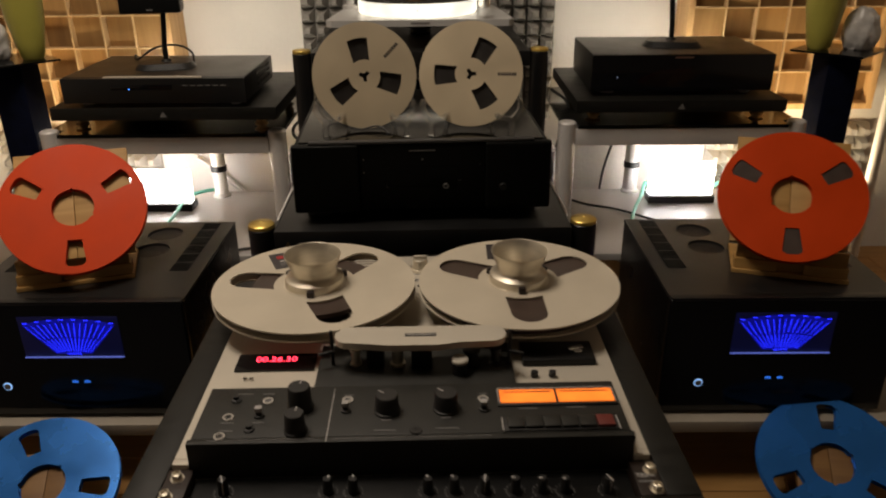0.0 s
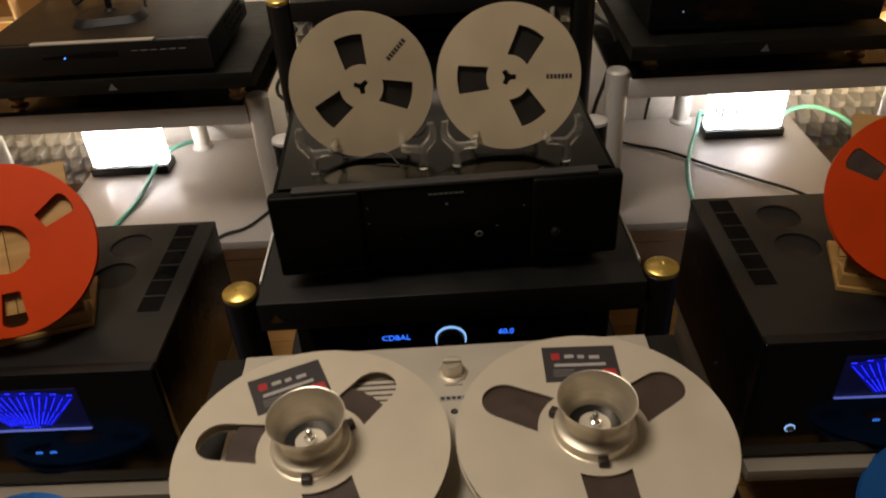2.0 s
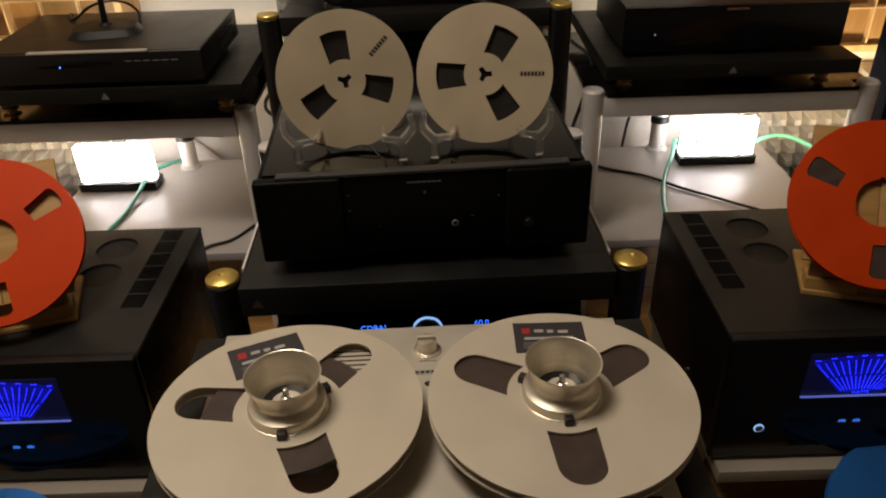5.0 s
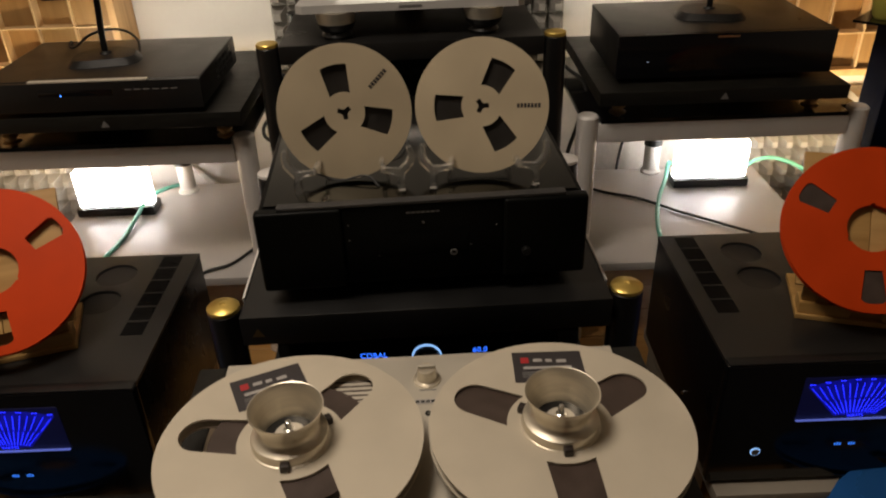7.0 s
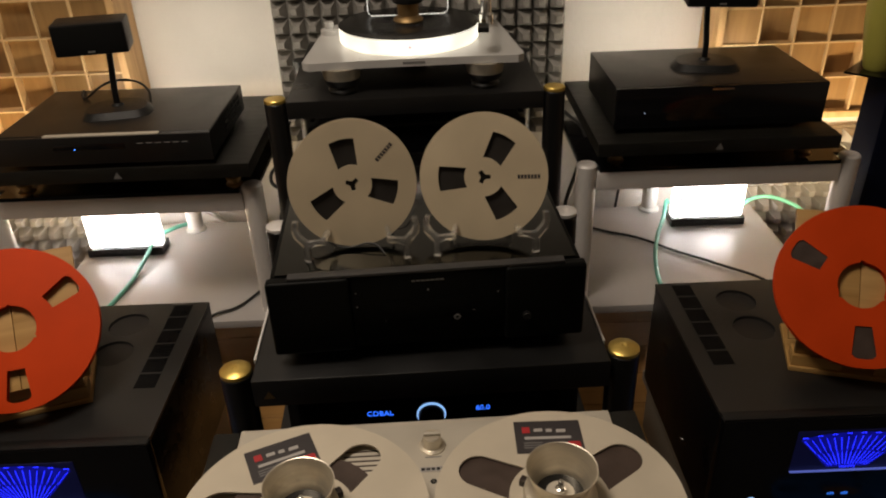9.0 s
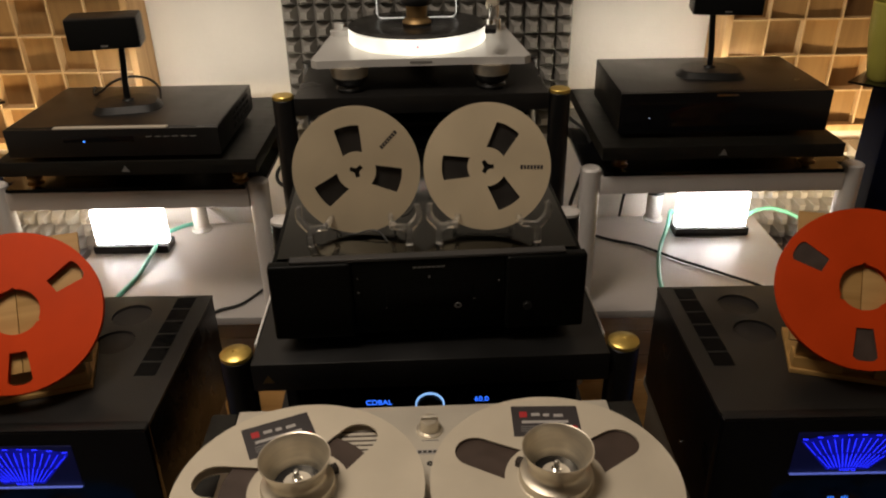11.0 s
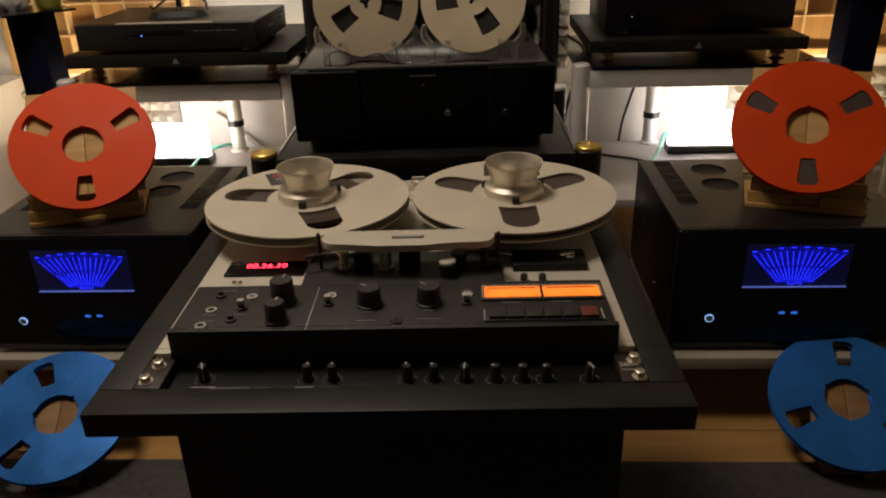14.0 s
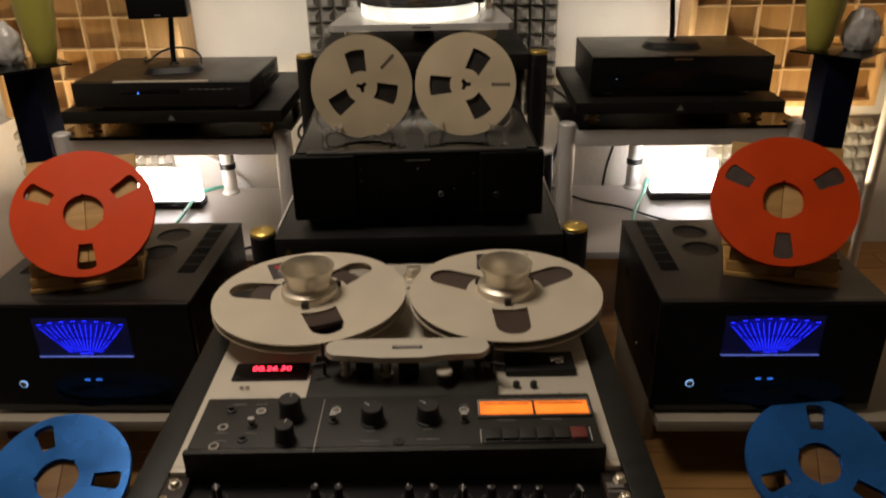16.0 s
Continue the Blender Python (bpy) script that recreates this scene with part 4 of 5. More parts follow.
part("plate", sheet([rounded(0.086, 0.15, 0.012)], -0.005, 0.005), M_ACRYL, pq, m=pose(0, 0, 0, 90))
part("lit_rim", sheet([rounded(0.0878, 0.1518, 0.013, -0.0003), rounded(0.0866, 0.1504, 0.012, 0.0004)], -0.0045, 0.0045), M_EDGELIT, pq, "softly glowing rim", m=pose(0, 0, 0, 90))
arm = part("tonearm_pillar", lathe([(0, 0.068), (0.017, 0.068), (0.017, 0.095), (0.012, 0.098), (0.012, 0.125), (0, 0.125)], 32, Matrix.Translation((0.166, 0.245, 0))), M_CHROME, tt)
tube = cyl(0.0045, 0, 0.225, seg=16)
part("tonearm", tube, M_CHROME, tt, "slim polished tonearm", m=pose(0.166, 0.245, 0.122, 88, 0, -7))
part("headshell", box(-0.011, 0.011, -0.02, 0.02, -0.006, 0.004, 0.002), M_BLACK, tt, m=pose(0.166 - 0.028, 0.245 - 0.228, 0.120, 0, 0, -7))
part("counterweight", cyl(0.015, 0, 0.035, seg=28, bevel=0.002), M_ALU, tt, m=pose(0.168, 0.295, 0.122, 90, 0, -7))
part("motor_pulley", lathe([(0, 0.068), (0.020, 0.068), (0.020, 0.078), (0.010, 0.080), (0.010, 0.094), (0, 0.094)], 28, Matrix.Translation((-0.180, 0.235, 0))), M_FROST, tt)


# ---- silver side racks ----
def side_rack(xl, xr, xb, yb, zt, label):
    """Two round front posts and one rear leg, joined by flat rails, carrying an upper and a lower board."""
    yf = 1.833
    root = thing("side_rack", pose(0, 0, 0), label, "rack", "silver racks")
    for x in (xl, xr):
        part("front_post", cyl(0.0225, 0.0, zt + 0.016, x, yf, 32, bevel=0.004), M_SILVER, root)
    leg = part("rear_leg", cyl(0.0215, 0.0, zt - 0.002, xb, yb, 28, bevel=0.002), M_SILVER, root)
    part("collar", lathe([(0.0218, 0.322), (0.0245, 0.323), (0.0245, 0.340), (0.0218, 0.341)], 28, Matrix.Translation((xb, yb, 0))), M_BLACK, leg, "black collar")
    part("foot_ring", lathe([(0.0218, 0.2405), (0.028, 0.2405), (0.028, 0.246), (0.0218, 0.252)], 28, Matrix.Translation((xb, yb, 0))), M_WHITE, leg)
    part("front_rail", box(xl + 0.021, xr - 0.021, yf - 0.016, yf + 0.010, zt - 0.042, zt, 0.003), M_SILVER, root)
    for x in (xl, xr):
        n = math.hypot(xb - x, yb - yf)
        a = math.degrees(math.atan2(yb - yf, xb - x))
        part("diagonal_rail", box(0.025, n - 0.022, -0.010, 0.010, zt - 0.040, zt - 0.004, 0.002), M_SILVER, root, m=pose(x, yf, 0, 0, 0, a))
    r, y0, y1 = 0.0255, yf - 0.016, 2.27
    corner = [(xl + r, y0), (xr - r, y0), (xr - r, yf + r), (xr + 0.012, yf + r), (xr + 0.012, y1), (xl - 0.012, y1), (xl - 0.012, yf + r), (xl + r, yf + r)]
    part("upper_board", sheet([corner], zt + 0.0005, zt + 0.0090), M_GLOSS, root, "black gloss board cut out round the posts")
    part("lower_board", box(xl + 0.018, xr + 0.005, yf - 0.05, 2.285, 0.220, 0.240, 0.002), M_SHELF, root, "dark grey satin board")
    return root


side_rack(-0.985, -0.417, -0.703, 2.245, 0.547, "silver three-legged rack with a black upper board")
side_rack(0.305, 0.873, 0.585, 2.262, 0.562, "silver three-legged rack with a black upper board")


def isolation_slab(x0, x1, y0, y1, z0, zslab, zt, label):
    root = thing("isolation_platform", pose((x0 + x1) / 2, y0, z0), label, "platform", "isolation platforms")
    w, d = (x1 - x0) / 2, y1 - y0
    part("slab", box(-w, w, 0, d, zslab - z0, zt - z0, 0.002), M_BLACKWOOD, root)
    for x in (-w + 0.05, w - 0.05):
        for y in (0.05, d - 0.05):
            f = part("foot", lathe([(0, 0), (0.007, 0), (0.009, 0.004), (0.017, 0.007), (0.018, 0.010), (0.011, 0.013), (0.010, 0.018), (0.016, 0.021), (0.016, 0.026), (0.012, 0.028), (0.012, zslab - z0), (0, zslab - z0)], 24, Matrix.Translation((x, y, 0))), M_BRASSDULL, root, "turned brass foot")
    part("maker_mark", sheet([[(-0.0085, 0), (0.0085, 0), (0, 0.014)]], 0, 0.0006), M_DIM, root, m=pose(0.0, -0.0004, zslab - z0 + 0.008, 90))


isolation_slab(-0.945, -0.402, 1.78, 2.22, 0.5562, 0.600, 0.631, "black isolation platform on brass feet, on the rack board")
isolation_slab(0.318, 0.822, 1.79, 2.22, 0.5712, 0.609, 0.638, "black isolation platform on brass feet, on the rack board")

dvd = thing("universal_player", pose(-0.687, 1.785, 0.631), "black disc player with a silver front trim on the isolation platform", "disc player")
part("body", box(-0.217, 0.217, 0.004, 0.303, 0.012, 0.071, 0.004, seg=3), M_CASE, dvd)
part("front_panel", box(-0.218, 0.218, -0.006, 0.0035, 0.011, 0.070, 0.003), M_BLACK, dvd)
part("trim", box(-0.115, 0.115, -0.007, 0.006, 0.0702, 0.0735, 0.001), M_PLATE, dvd, "brushed silver trim strip")
part("tray", box(-0.10, 0.045, -0.0068, -0.006, 0.043, 0.055, 0.0004), M_GLOSS, dvd)
for k in range(6):
    part("button", box(0.07 + k * 0.018, 0.082 + k * 0.018, -0.0068, -0.006, 0.052, 0.054), M_DIM, dvd)
part("power_light", cyl(0.0017, 0, 0.001, seg=12), M_BLUELED, dvd, "blue power light", m=pose(-0.057, -0.006, 0.0445, 90))
for x in (-0.18, 0.18):
    for y in (0.04, 0.26):
        part("foot", cyl(0.013, 0, 0.0115, x, y, 20, bevel=0.001), M_SILVER, dvd)
for k in range(5):
    for j in range(3):
        part("side_vent", box(0.217, 0.2178, 0.12 + k * 0.03, 0.142 + k * 0.03, 0.026 + j * 0.014, 0.034 + j * 0.014), M_GLOSS, dvd)

pb = thing("streamer", pose(0.578, 1.844, 0.638), "plain black audio component on the isolation platform", "audio component")
part("body", box(-0.219, 0.219, 0.004, 0.280, 0.012, 0.100, 0.003), M_CASE, pb)
part("front_panel", box(-0.22, 0.22, -0.006, 0.0035, 0.012, 0.0995, 0.003), M_GLOSS, pb)
part("trim", box(-0.022, 0.022, -0.0066, -0.006, 0.0905, 0.0945), M_CHROME, pb, "short bright trim")
part("power_light", cyl(0.0016, 0, 0.001, seg=12), M_WLED, pb, m=pose(-0.158, -0.006, 0.046, 90))
for x in (-0.17, 0.17):
    for y in (0.05, 0.24):
        part("foot", cyl(0.018, 0, 0.0115, x, y, 20, bevel=0.001), M_SILVER, pb)


def small_speaker(x, y, z, yaw, side, label):
    """A broad shallow cabinet held off-centre by a slightly bent neck on a round-backed foot."""
    root = thing("satellite_speaker", pose(x, y, z, 0, 0, yaw), label, "loudspeaker", "satellite speakers")
    outline = [(-0.074, -0.030), (-0.066, -0.052), (-0.045, -0.062), (0.045, -0.062), (0.066, -0.052), (0.074, -0.030)]
    outline += [(0.074 * math.cos(radians(a)), -0.010 + 0.066 * math.sin(radians(a))) for a in range(10, 180, 16)]
    foot = sheet([outline], 0, 0.013)
    for v in foot.verts:
        if v.co.z > 0.006:
            v.co.x *= 0.84
            v.co.y *= 0.84
    part("foot", foot, M_BLACKMETAL, root)
    part("neck_collar", lathe([(0, 0.012), (0.014, 0.012), (0.011, 0.017), (0, 0.019)], 24), M_BLACKMETAL, root)
    bend = bent_bar([(0.0, 0.012), (-0.001, 0.05), (-0.006, 0.095), (-0.010, 0.140)], 0.012, 0.012)
    bmesh.ops.bevel(bend, geom=list(bend.edges), offset=0.002, segments=1, affect="EDGES")
    part("neck", bend, M_BLACKMETAL, root, m=pose(0, 0, 0, 0, 0, 90 if side < 0 else -90))
    cx = side * 0.014
    part("cabinet", box(cx - 0.071, cx + 0.071, -0.044, 0.036, 0.132, 0.196, 0.006), M_BLACKMETAL, root)
    part("grille", box(cx - 0.068, cx + 0.068, -0.048, -0.0445, 0.135, 0.193, 0.002), M_GRILLE, root, "black cloth grille")
    part("badge", box(cx - 0.007, cx + 0.007, -0.0488, -0.048, 0.139, 0.1425), M_DIM, root)
    return root


small_speaker(-0.701, 1.932, 0.7025, 12, -1, "small black satellite speaker on a short stand on the player")
small_speaker(0.583, 1.985, 0.7385, -10, 1, "small black satellite speaker on a short stand on the black component")
cable("speaker_cable", [(-0.645, 1.975, 0.706), (-0.660, 2.01, 0.724), (-0.71, 2.04, 0.737), (-0.765, 2.035, 0.730), (-0.805, 2.02, 0.7055), (-0.83, 2.07, 0.7055), (-0.83, 2.12, 0.66)], 0.0028, M_CABLE, "thin dark speaker cable looped over the player")


# ---- lit acrylic blocks on the lower boards ----
def lit_block(x, y, z, label):
    root = thing("lit_acrylic_block", pose(x, y, z), label, "lamp", "lit acrylic blocks")
    part("base", box(-0.100, 0.100, -0.030, 0.030, 0, 0.022, 0.002), M_BLACK, root)
    part("block", box(-0.002, 0.092, -0.012, 0.012, 0.0222, 0.118, 0.001), M_CRYGLOW, root, "bright clear end of the block")
    part("engraved_field", box(-0.092, -0.0025, -0.012, 0.012, 0.0222, 0.118, 0.001), M_FIELD, root, "engraved part of the glowing block")
    for a, b in ((-0.0945, -0.0925), (0.0925, 0.0945)):
        part("lit_edge", box(a, b, -0.012, 0.012, 0.0222, 0.119), M_CRYGLOW, root)
    part("lit_edge", box(-0.092, -0.0025, -0.012, 0.012, 0.1182, 0.1195), M_CRYGLOW, root)
    part("front_pane", box(-0.094, 0.094, -0.018, -0.0135, 0.0222, 0.122, 0.001), M_ACRYL, root)
    rnd_ = random.Random(int(x * 1000))
    for k in range(9):
        px = -0.076 + k * 0.0085
        part("engraving", box(px - 0.0034, px + 0.0034, -0.0128, -0.0121, 0.056 - rnd_.uniform(0, 0.012), 0.070 + rnd_.uniform(0.002, 0.026), 0.0003), M_ENGRAVE, root)
    part("engraved_line", box(-0.075, 0.0, -0.0128, -0.0121, 0.036, 0.040), M_ENGRAVE, root)


lit_block(-0.855, 2.137, 0.2403, "white-glowing engraved acrylic block on a dark base")
lit_block(0.718, 2.180, 0.2403, "white-glowing engraved acrylic block on a dark base")


# ---- mono amplifiers with blue power meters ----
def mono_amp(x, label):
    root = thing("mono_amplifier", pose(x, 1.222, 0.150), label, "amplifier", "mono amplifiers")
    part("body", box(-0.213, 0.213, 0.014, 0.40, 0.012, 0.2438, 0.003), M_AMP, root)
    holes = [(u, v) for v in (0.330, 0.240) for u in (-0.075, 0.075)]
    part("top_plate", sheet([[(-0.213, 0.0165), (0.213, 0.0165), (0.213, 0.40), (-0.213, 0.40)]] + [ring_loop(0.037, 40, u, v) for u, v in holes], 0.2440, 0.2504, 0.0008), M_AMPTOP, root, "satin black top with round openings")
    part("front_panel", box(-0.216, 0.216, -0.004, 0.0135, 0.008, 0.253, 0.004, seg=3), M_GLOSS, root, "gloss black front")
    part("top_edge", box(-0.214, 0.214, -0.003, 0.016, 0.2531, 0.2555, 0.0008), M_BLACK, root, "thin gloss edge strip")
    for cx, cy in holes:
        part("vent_mesh", cyl(0.0368, 0.2440, 0.2452, cx, cy, 40), M_VENT, root, "round sunken vent")
    for s in (-1, 1):
        for cy in (0.372, 0.329, 0.286, 0.243, 0.200, 0.157):
            g = part("grille", box(s * 0.165 - 0.019, s * 0.165 + 0.019, cy - 0.019, cy + 0.019, 0.2501, 0.2507), M_BLACK, root)
            for j in range(8):
                part("slot_bar", box(s * 0.165 - 0.018, s * 0.165 + 0.018, cy - 0.018 + j * 0.0047, cy - 0.0155 + j * 0.0047, 0.2507, 0.2515), M_AMP, g)
    for fx in (-0.17, 0.17):
        for fy in (0.05, 0.35):
            part("foot", cyl(0.022, 0, 0.0118, fx, fy, 24, bevel=0.002), M_BLACK, root)
    mt = part("meter_window", box(-0.093, 0.093, -0.0052, -0.004, 0.140, 0.226, 0.0005), M_BLUEDIM, root, "dark blue meter window")
    part("meter_shelf", box(-0.093, 0.093, -0.0090, -0.0053, 0.1402, 0.1416), M_SHELFGLOW, mt, "edge-lit glass strip")
    fan = [(-0.034, 0.1475), (0.034, 0.1475)] + [(0.086 * math.cos(radians(20 + 14 * i)) / math.cos(radians(20)), 0.208 + 0.014 * math.sin(radians(180 * i / 10))) for i in range(11)]
    part("lit_fan", sheet([fan], 0.0053, 0.0054), M_BLUEFAN, mt, "blue backlit fan of the meter", m=pose(0, 0, 0, 90))
    n = 15
    for i in range(n):
        t = -1 + 2 * i / (n - 1)
        bm = bmesh.new()
        xb, xt = 0.030 * t, 0.080 * t
        zb, zt_ = 0.150 + 0.003 * (1 - t * t), 0.205 + 0.008 * (1 - t * t)
        w = 0.0006
        for (xa, za, xc, zc) in ((xb, zb, xb * 0.5 + xt * 0.5 - 0.002 * t, (zb + zt_) / 2 - 0.002), (xb * 0.46 + xt * 0.54, (zb + zt_) / 2 + 0.001, xt, zt_)):
            vs = [bm.verts.new(v) for v in ((xa - w, -0.0056, za), (xa + w, -0.0056, za), (xc + w, -0.0056, zc), (xc - w, -0.0056, zc))]
            vb = [bm.verts.new((v.co.x, -0.0052, v.co.z)) for v in vs]
            bm.faces.new(vs)
            for k in range(4):
                bm.faces.new((vs[k], vs[(k + 1) % 4], vb[(k + 1) % 4], vb[k]))
        part("scale_line", bm, M_BLUEGLOW, mt)
        if i % 2 == 0:
            part("scale_figure", box(xt - 0.0042, xt - 0.0006, -0.0056, -0.0052, zt_ + 0.0060, zt_ + 0.0080), M_BLUEGLOW, mt)
            part("scale_figure", box(xt + 0.0002, xt + 0.0040, -0.0056, -0.0052, zt_ + 0.0060, zt_ + 0.0080), M_BLUEGLOW, mt)
    text("meter_unit", "WATTS", 0.008, M_BLUEGLOW, mt, pose(0, -0.0053, 0.1465, 90))
    for dx in (-0.0115, 0.0115):
        for k in range(3):
            part("status_light", box(dx - 0.0058 + k * 0.004, dx - 0.0030 + k * 0.004, -0.0048, -0.004, 0.082, 0.0865 + 0.001 * (k % 2)), M_STATUS, root, "small blue lit mark")
    pw = part("power_button", cyl(0.0065, 0, 0.003, seg=28, bevel=0.0008), M_CHROME, root, "round power button", m=pose(-0.144, -0.004, 0.074, 90))
    part("button_ring", lathe([(0.0066, 0.0012), (0.0082, 0.0012), (0.0082, 0), (0.0066, 0)], 32), M_RING, pw, "pale blue light ring")
    part("side_screw", cyl(0.004, 0, 0.003, seg=14), M_CHROME, root, m=pose(-0.213, 0.15, 0.068, 0, -90, 0))
    return root


mono_amp(-0.699, "black mono power amplifier with a blue fan-shaped power meter")
mono_amp(0.628, "black mono power amplifier with a blue fan-shaped power meter")


def low_bench(x0, x1, label):
    root = thing("low_bench", pose((x0 + x1) / 2, 1.20, 0), label, "bench", "low benches")
    w = (x1 - x0) / 2
    part("board", box(-w, w, -0.006, 0.46, 0.124, 0.1497, 0.002), M_BEIGE, root)
    for x in (-w + 0.02, w - 0.02):
        part("side", box(x - 0.012, x + 0.012, 0.12, 0.44, 0.0, 0.1265, 0.001), M_BEIGE, root)


low_bench(-1.02, -0.50, "low beige board bench carrying an amplifier")
low_bench(0.425, 1.02, "low beige board bench carrying an amplifier")


# ---- coloured reels on display ----
def wedge_window(r0, r1, w0, w1):
    pts = [(r0, -w0), (r0, w0)]
    pts += [(r1 - 0.006, w1 - 0.0015), (r1 - 0.001, w1 - 0.006)]
    for i in range(1, 6):
        a = -1 + 2 * i / 6
        pts.append((r1 + 0.001 * (1 - a * a), -a * (w1 - 0.006)))
    pts += [(r1 - 0.001, -w1 + 0.006), (r1 - 0.006, -w1 + 0.0015)]
    return pts


def display_reel(name, m, mt, angles, radius, hub, label, group, tape=0.0):
    root = thing(name, m, label, "tape reel", group)
    k = radius / 0.1325
    wins = [turn2(wedge_window(0.066 * k, 0.117 * k, 0.0125 * k, 0.0195 * k), a) for a in angles]
    hole = []
    for i in range(72):
        a = 360 * i / 72
        r = hub + (0.0035 if any(abs((a - b + 180) % 360 - 180) < 4 for b in [q + 60 for q in angles]) else 0)
        hole.append((r * math.cos(radians(a)), r * math.sin(radians(a))))
    loops = [ring_loop(radius, 130), hole] + wins
    part("front_flange", sheet(loops, 0.0050, 0.0066), mt, root)
    part("back_flange", sheet(loops, -0.0066, -0.0050), mt, root)
    part("hub", lathe([(hub + 0.004, -0.005), (hub + 0.012, -0.005), (hub + 0.012, 0.005), (hub + 0.004, 0.005), (hub + 0.004, -0.005)], 56), mt, root)
    if tape:
        part("tape_pack", lathe([(hub + 0.0125, -0.0046), (tape, -0.0046), (tape, 0.0036), (hub + 0.0125, 0.0036), (hub + 0.0125, -0.0046)], 72), M_TAPE, root, "dark wound tape")
    return root


def reel_easel(cx, cy, cz, lean, yaw, z, off, label, group):
    """A base board, a split ledge for the rim and a sloping back board of pale wood; (cx, cy, cz) is the reel's centre."""
    root = thing("reel_easel", pose(cx, cy, z, 0, 0, yaw), label, "display stand", group)
    c, q = math.cos(radians(lean)), math.sin(radians(lean))
    rim_y, rim_z = -0.1335 * c, cz - z - 0.1335 * q
    low = z < 0.1
    # floor easels take the darkened wood, shade included in its colour
    stuff = M_LOWSTAND if low else M_STAND
    front, w = (rim_y + 0.030, 0.045) if low else (-0.050, 0.102)
    part("base_board", box(off - w - 0.003, off + w + 0.003, front - 0.004, 0.075, 0.0, 0.009, 0.0012), stuff, root)
    top = rim_z - 0.009 + 0.030 * q / c if low else 0.030
    for a, b in ((off - w, off - 0.024), (off + 0.024, off + w)):
        part("ledge", box(a, b, front, front + 0.034, 0.0092, top, 0.0012), stuff, root)
    if not low:
        part("upright", box(off - w + 0.003, off + w - 0.003, front + 0.006, front + 0.015, top + 0.0002, 0.058, 0.001), stuff, root)
    part("ledge_key", box(off - 0.0235, off + 0.0235, front + 0.007, front + 0.034, 0.0092, top - 0.004, 0.001), stuff, root)
    oy, oz = 0.0080 * q, cz - z - 0.0080 * c
    for a, b in ((-0.103, -0.0005), (0.0005, 0.103)) if not low else ((-0.062, -0.0005), (0.0005, 0.062)):
        part("back_board", box(a, b, 0.0, 0.009, -0.060 if low else -0.098, 0.070 if low else 0.124, 0.0008), stuff, root, m=pose(0, oy, oz, lean - 90, 0, 0))
    py, pz = oy + 0.05 * c, oz + 0.05 * q
    part("prop", box(-0.02, 0.02, py - 0.005, py + 0.005, 0.0092, pz - 0.016, 0.001), stuff, root)


AMP_TOP = 0.4006
for cx, cy, cz, lean, yaw, z, off, group in ((-0.7127, 1.3531, 0.5375, 48.2, 17.3, AMP_TOP, -0.013, "wooden reel stands"), (0.6654, 1.3633, 0.5489, 48.4, -16.6, AMP_TOP, 0.014, "wooden reel stands"),
                                        (-0.7325, 1.0752, 0.1048, 26.2, 9.5, 0.0, 0.0, "low reel stands"), (0.7146, 1.1145, 0.1118, 28.9, -9.8, 0.0, 0.0, "low reel stands")):
    reel_easel(cx, cy, cz, lean, yaw, z, off, "pale wooden easel on top of the amplifier" if z else "wooden easel standing on the floor, its colour darkened for shade", group)
display_reel("orange_reel", pose(-0.7127, 1.3531, 0.5375, 48.2, 0, 17.3), M_ORANGE, (-90.7, 29.3, 149.3), 0.1332, 0.0375, "empty orange metal tape reel leaning on a wooden easel", "orange reels")
display_reel("orange_reel", pose(0.6654, 1.3633, 0.5489, 48.4, 0, -16.6), M_ORANGE, (-86.5, 33.5, 153.5), 0.1340, 0.0375, "orange metal tape reel with dark tape, leaning on a wooden easel", "orange reels", 0.121)
display_reel("blue_reel", pose(-0.7325, 1.0752, 0.1048, 26.2, 0, 9.5), M_BLUE, (112, -8, 232), 0.1334, 0.0395, "empty blue metal tape reel leaning on a low wooden stand", "blue reels")
display_reel("blue_reel", pose(0.7146, 1.1145, 0.1118, 28.9, 0, -9.8), M_BLUE, (88, 208, -32), 0.1334, 0.0395, "empty blue metal tape reel leaning on a low wooden stand", "blue reels")


# ---- slim columns with ornaments ----
def column(x, y, zt, label):
    root = thing("column_speaker", pose(x, y, 0), label, "loudspeaker", "column speakers")
    part("foot_plate", box(-0.09, 0.09, -0.09, 0.09, 0, 0.015, 0.002), M_BLACK, root)
    part("column", box(-0.04, 0.04, -0.045, 0.045, 0.0152, zt, 0.006), M_NAVY, root, "dark navy cloth column")
    part("top_plate", sheet([turn2([(-0.085, -0.085), (0.085, -0.085), (0.085, 0.085), (-0.085, 0.085)], 45)], zt + 0.0003, zt + 0.005), M_GLOSS, root, "thin black glass plate")


column(-1.072, 1.90, 0.722, "slim dark navy column with a black glass plate on top")
column(0.975, 1.90, 0.733, "slim dark navy column with a black glass plate on top")


def vase(x, y, z):
    ob = part("vase", lathe([(0, 0), (0.022, 0), (0.027, 0.006), (0.034, 0.04), (0.044, 0.10), (0.048, 0.16), (0.046, 0.162), (0.042, 0.10), (0.030, 0.03), (0, 0.012)], 40), M_GREENVASE, m=pose(x, y, z))
    return tagged(ob, "yellow-green glazed vase widening upwards, on the column's plate", "vase", "vases")


vase(-1.020, 1.905, 0.7272)
vase(0.925, 1.905, 0.7382)


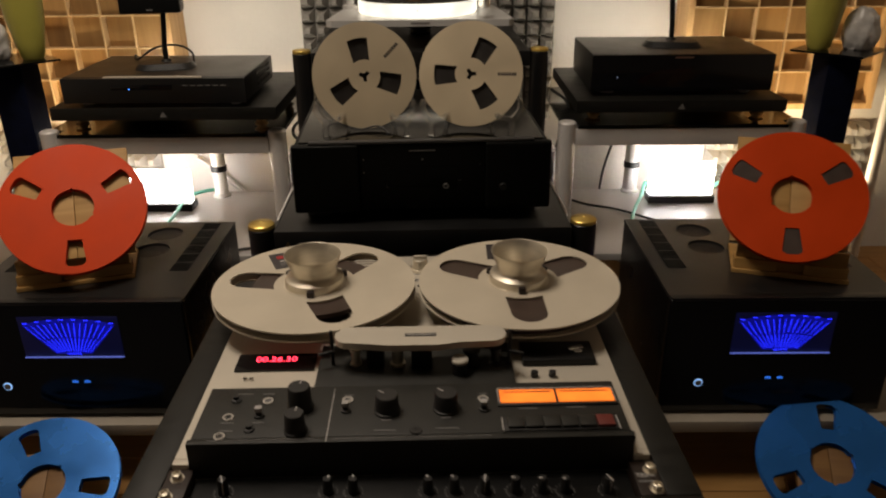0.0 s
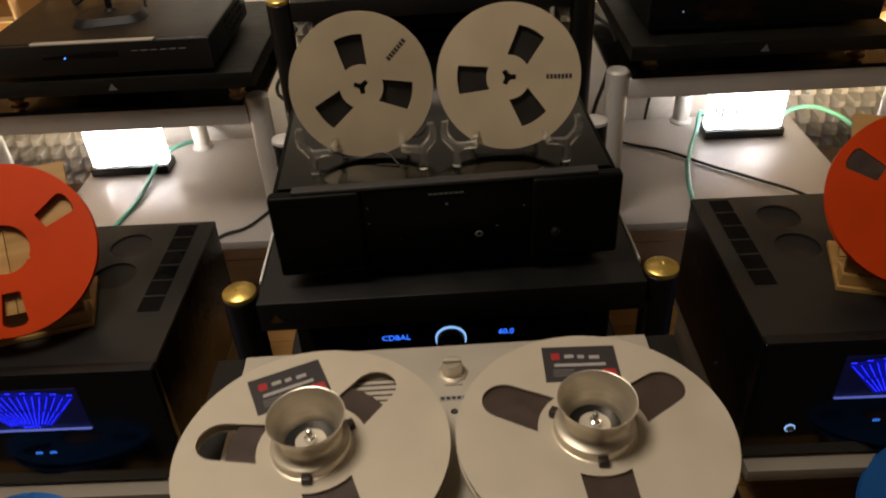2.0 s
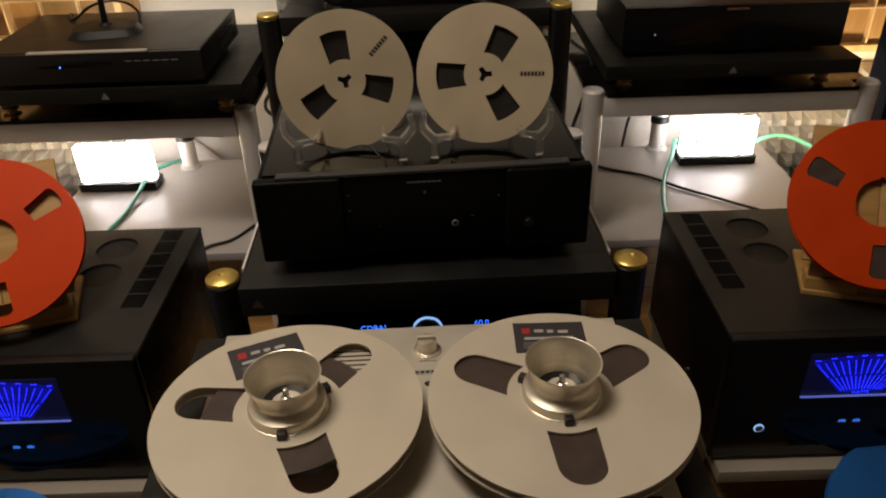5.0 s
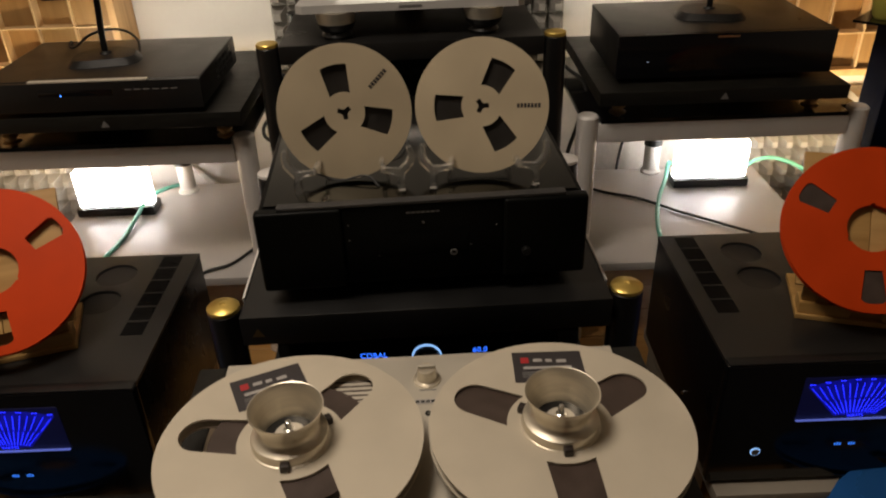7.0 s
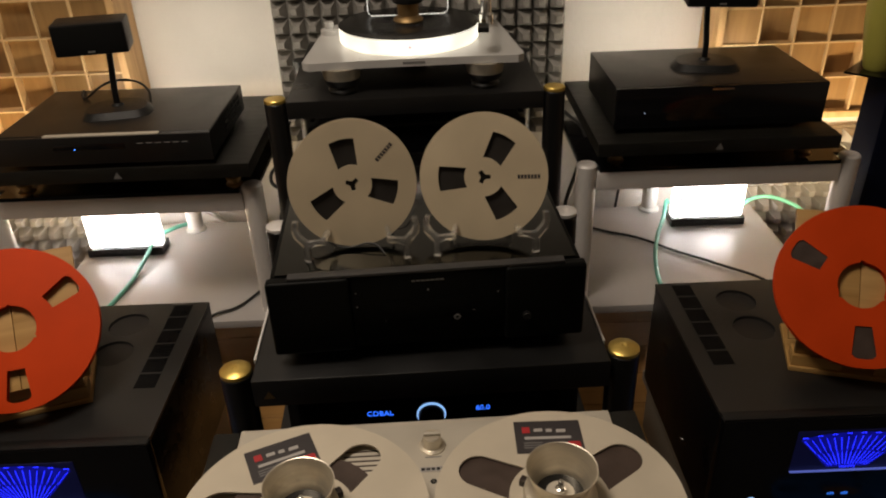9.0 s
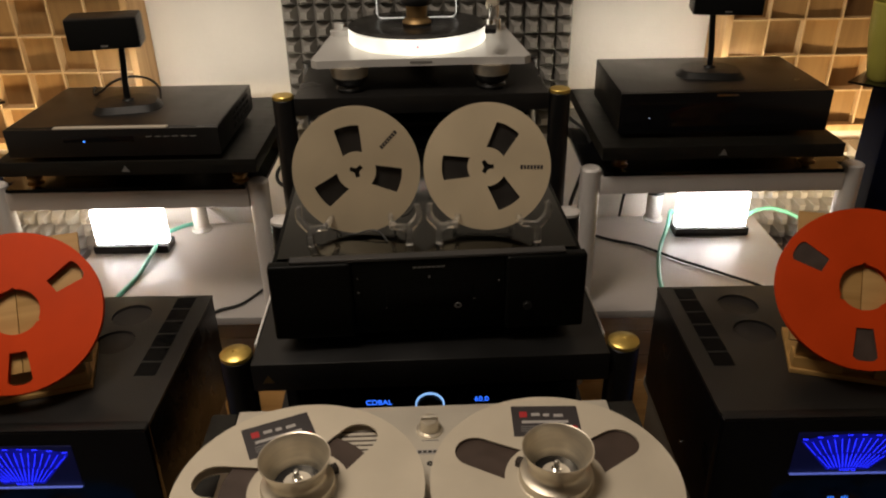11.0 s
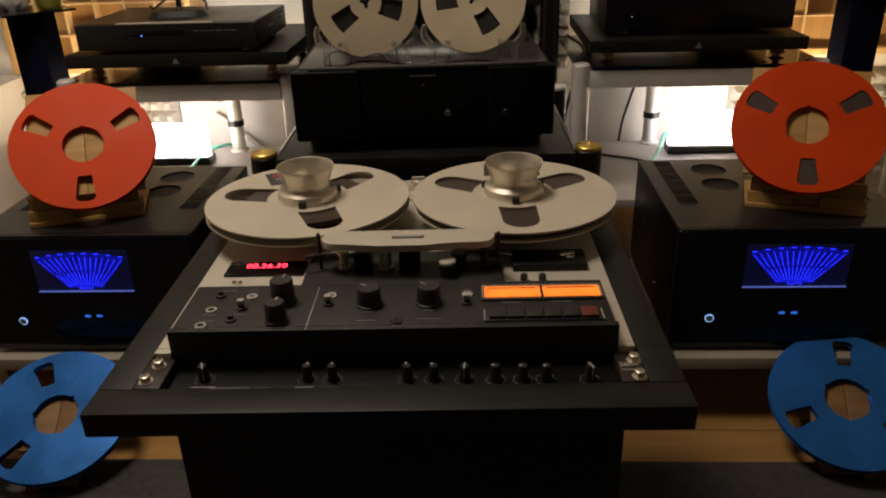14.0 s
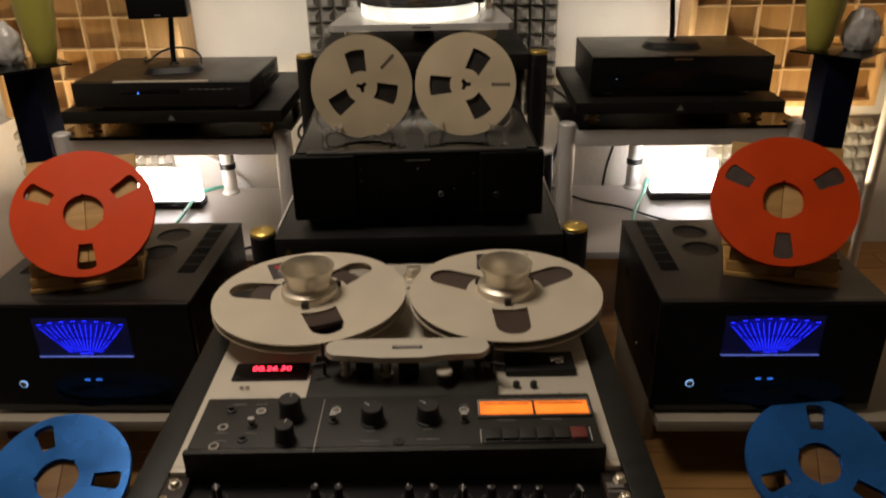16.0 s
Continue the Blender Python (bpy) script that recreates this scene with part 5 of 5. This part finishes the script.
def ornament(x, y, z, seed):
    """A lumpy milky crystal piece, rough and uneven."""
    bm = bmesh.new()
    bmesh.ops.create_icosphere(bm, subdivisions=4, radius=1)
    for v in bm.verts:
        n = v.co.normalized()
        k = 1 + 0.16 * noise.noise(n * 2.6 + Vector((seed, 0, 0))) + 0.07 * noise.noise(n * 8 + Vector((0, seed, 0)))
        v.co = Vector((n.x * 0.042 * k, n.y * 0.038 * k, max(-0.04, n.z * 0.058 * k)))
        v.co.z += 0.04
    return tagged(part("ornament", bm, M_CRYSTAL, m=pose(x, y, z)), "milky white crystal ornament on the column's plate", "ornament", "ornaments")


ornament(-1.112, 1.90, 0.7272, 2.0)
ornament(1.02, 1.90, 0.7382, 6.0)

# ---- far side of the room ----
cab = thing("white_cabinet", pose(-1.68, 1.97, 0), "low white cabinet with a framed panel door against the wall", "cabinet")
part("body", box(-0.28, 0.28, 0, 0.40, 0.0, 0.47, 0.003), M_WHITE, cab)
dr = part("door", box(-0.262, 0.262, -0.018, -0.0005, 0.03, 0.45, 0.002), M_WHITE, cab)
part("door_panel", box(-0.20, 0.20, -0.0215, -0.0185, 0.09, 0.39, 0.003), M_WHITE, dr)
pole = thing("floor_pole", pose(1.20, 2.02, 0), "silver upright pole standing by the wall", "pole")
part("tube", cyl(0.014, 0.01, 1.3, seg=24), M_SILVER, pole)
part("base", cyl(0.09, 0.0, 0.0098, seg=40, bevel=0.002), M_SILVER, pole)

# ---- cables ----
cable("green_cable", [(-0.725, 2.24, 0.262), (-0.745, 2.21, 0.268), (-0.777, 2.165, 0.268), (-0.789, 2.067, 0.254), (-0.793, 1.97, 0.246), (-0.806, 1.88, 0.246), (-0.82, 1.78, 0.246), (-0.83, 1.70, 0.20)], 0.0055, M_GREENCABLE, "green mains cable running over the lower board")
cable("green_cable", [(0.640, 2.26, 0.262), (0.625, 2.235, 0.278), (0.60, 2.17, 0.262), (0.562, 2.085, 0.248), (0.520, 1.94, 0.246), (0.50, 1.80, 0.246), (0.49, 1.71, 0.22)], 0.0055, M_GREENCABLE, "green mains cable running over the lower board")
cable("green_cable", [(0.80, 2.19, 0.262), (0.86, 2.20, 0.295), (0.93, 2.19, 0.29), (1.0, 2.13, 0.25), (1.02, 2.02, 0.19), (1.02, 1.9, 0.12), (1.03, 1.82, 0.02)], 0.0055, M_GREENCABLE, "green mains cable hanging behind the rack")
cable("black_cable", [(0.30, 2.20, 0.275), (0.36, 2.17, 0.258), (0.41, 2.147, 0.246), (0.51, 2.09, 0.2455), (0.59, 2.012, 0.2455), (0.675, 1.94, 0.2455), (0.77, 1.84, 0.2455), (0.82, 1.75, 0.22)], 0.0035, M_CABLE, "thin black signal cable on the lower board")
cable("black_cable", [(-0.35, 2.00, 0.30), (-0.42, 1.94, 0.262), (-0.464, 1.889, 0.2455), (-0.502, 1.83, 0.2455), (-0.551, 1.800, 0.2455), (-0.60, 1.74, 0.22)], 0.0035, M_CABLE, "thin black signal cable on the lower board")
cable("black_cable", [(-0.36, 2.05, 0.62), (-0.385, 1.98, 0.56), (-0.36, 1.95, 0.50), (-0.375, 1.93, 0.42), (-0.345, 1.92, 0.33), (-0.35, 1.95, 0.02)], 0.0045, M_CABLE, "black cable bundle hanging behind the rack")
cable("black_cable", [(0.55, 2.31, 0.45), (0.52, 2.30, 0.36), (0.50, 2.29, 0.28), (0.50, 2.30, 0.02)], 0.004, M_CABLE, "black cable hanging down the wall")
cable("black_cable", [(0.30, 2.10, 0.60), (0.335, 2.02, 0.575), (0.315, 1.96, 0.53), (0.285, 1.95, 0.42), (0.28, 1.96, 0.02)], 0.0045, M_CABLE, "black cable hanging behind the rack")
cable("black_cable", [(-0.40, 2.10, 0.60), (-0.365, 1.97, 0.57), (-0.395, 1.92, 0.53), (-0.36, 1.90, 0.50), (-0.38, 1.95, 0.44), (-0.36, 2.05, 0.30), (-0.36, 2.1, 0.01)], 0.004, M_CABLE, "black cable looping behind the rack")
cable("black_cable", [(-0.35, 2.2, 0.50), (-0.375, 2.0, 0.46), (-0.39, 1.93, 0.40), (-0.37, 1.92, 0.345), (-0.355, 2.0, 0.20), (-0.36, 2.0, 0.01)], 0.005, M_CABLE, "black cable looping behind the rack")
cable("grey_hose", [(-0.80, 2.345, 0.335), (-0.72, 2.345, 0.272), (-0.64, 2.345, 0.190), (-0.60, 2.345, 0.12), (-0.59, 2.345, 0.012)], 0.0085, M_SILVER, "grey cable conduit running down the wall", "conduit")
strip = thing("power_strip", pose(0.98, 2.05, 0.0005), "white power strip with black sockets on the floor", "power strip")
part("body", box(-0.035, 0.035, -0.16, 0.16, 0, 0.035, 0.004), M_WHITE, strip)
for k in range(4):
    part("socket", cyl(0.019, 0.035, 0.037, 0, -0.115 + k * 0.077, 24), M_BLACK, strip)

# ---- oak boards of the floor ----
floor = tagged(new("floor"), "oiled oak plank floor, boards running along the wall", "floor", kind="structure")
rnd = random.Random(11)
plank_mesh = {}
for row in range(16):
    y = 0.62 + row * 0.11
    x, first = -2.4, rnd.choice((0.3, 0.5, 0.7, 0.9))
    while x < 2.39:
        ln = round(min(first or rnd.choice((0.9, 1.1, 1.3)), 2.4 - x), 3)
        first = 0
        if ln not in plank_mesh:
            me = bpy.data.meshes.new("plank")
            b = box(0.0008, ln - 0.0008, 0.0008, 0.1092, -0.0178, 0.0, 0.0)
            bmesh.ops.bevel(b, geom=[e for e in b.edges if all(v.co.z > -0.001 for v in e.verts)], offset=0.0012, segments=1, affect="EDGES")
            b.to_mesh(me)
            b.free()
            me.materials.append(M_PLANK)
            plank_mesh[ln] = me
        ob = new("plank", plank_mesh[ln])
        ob.parent = floor
        ob.location = (x, y, -0.0004 * rnd.random())
        x += ln
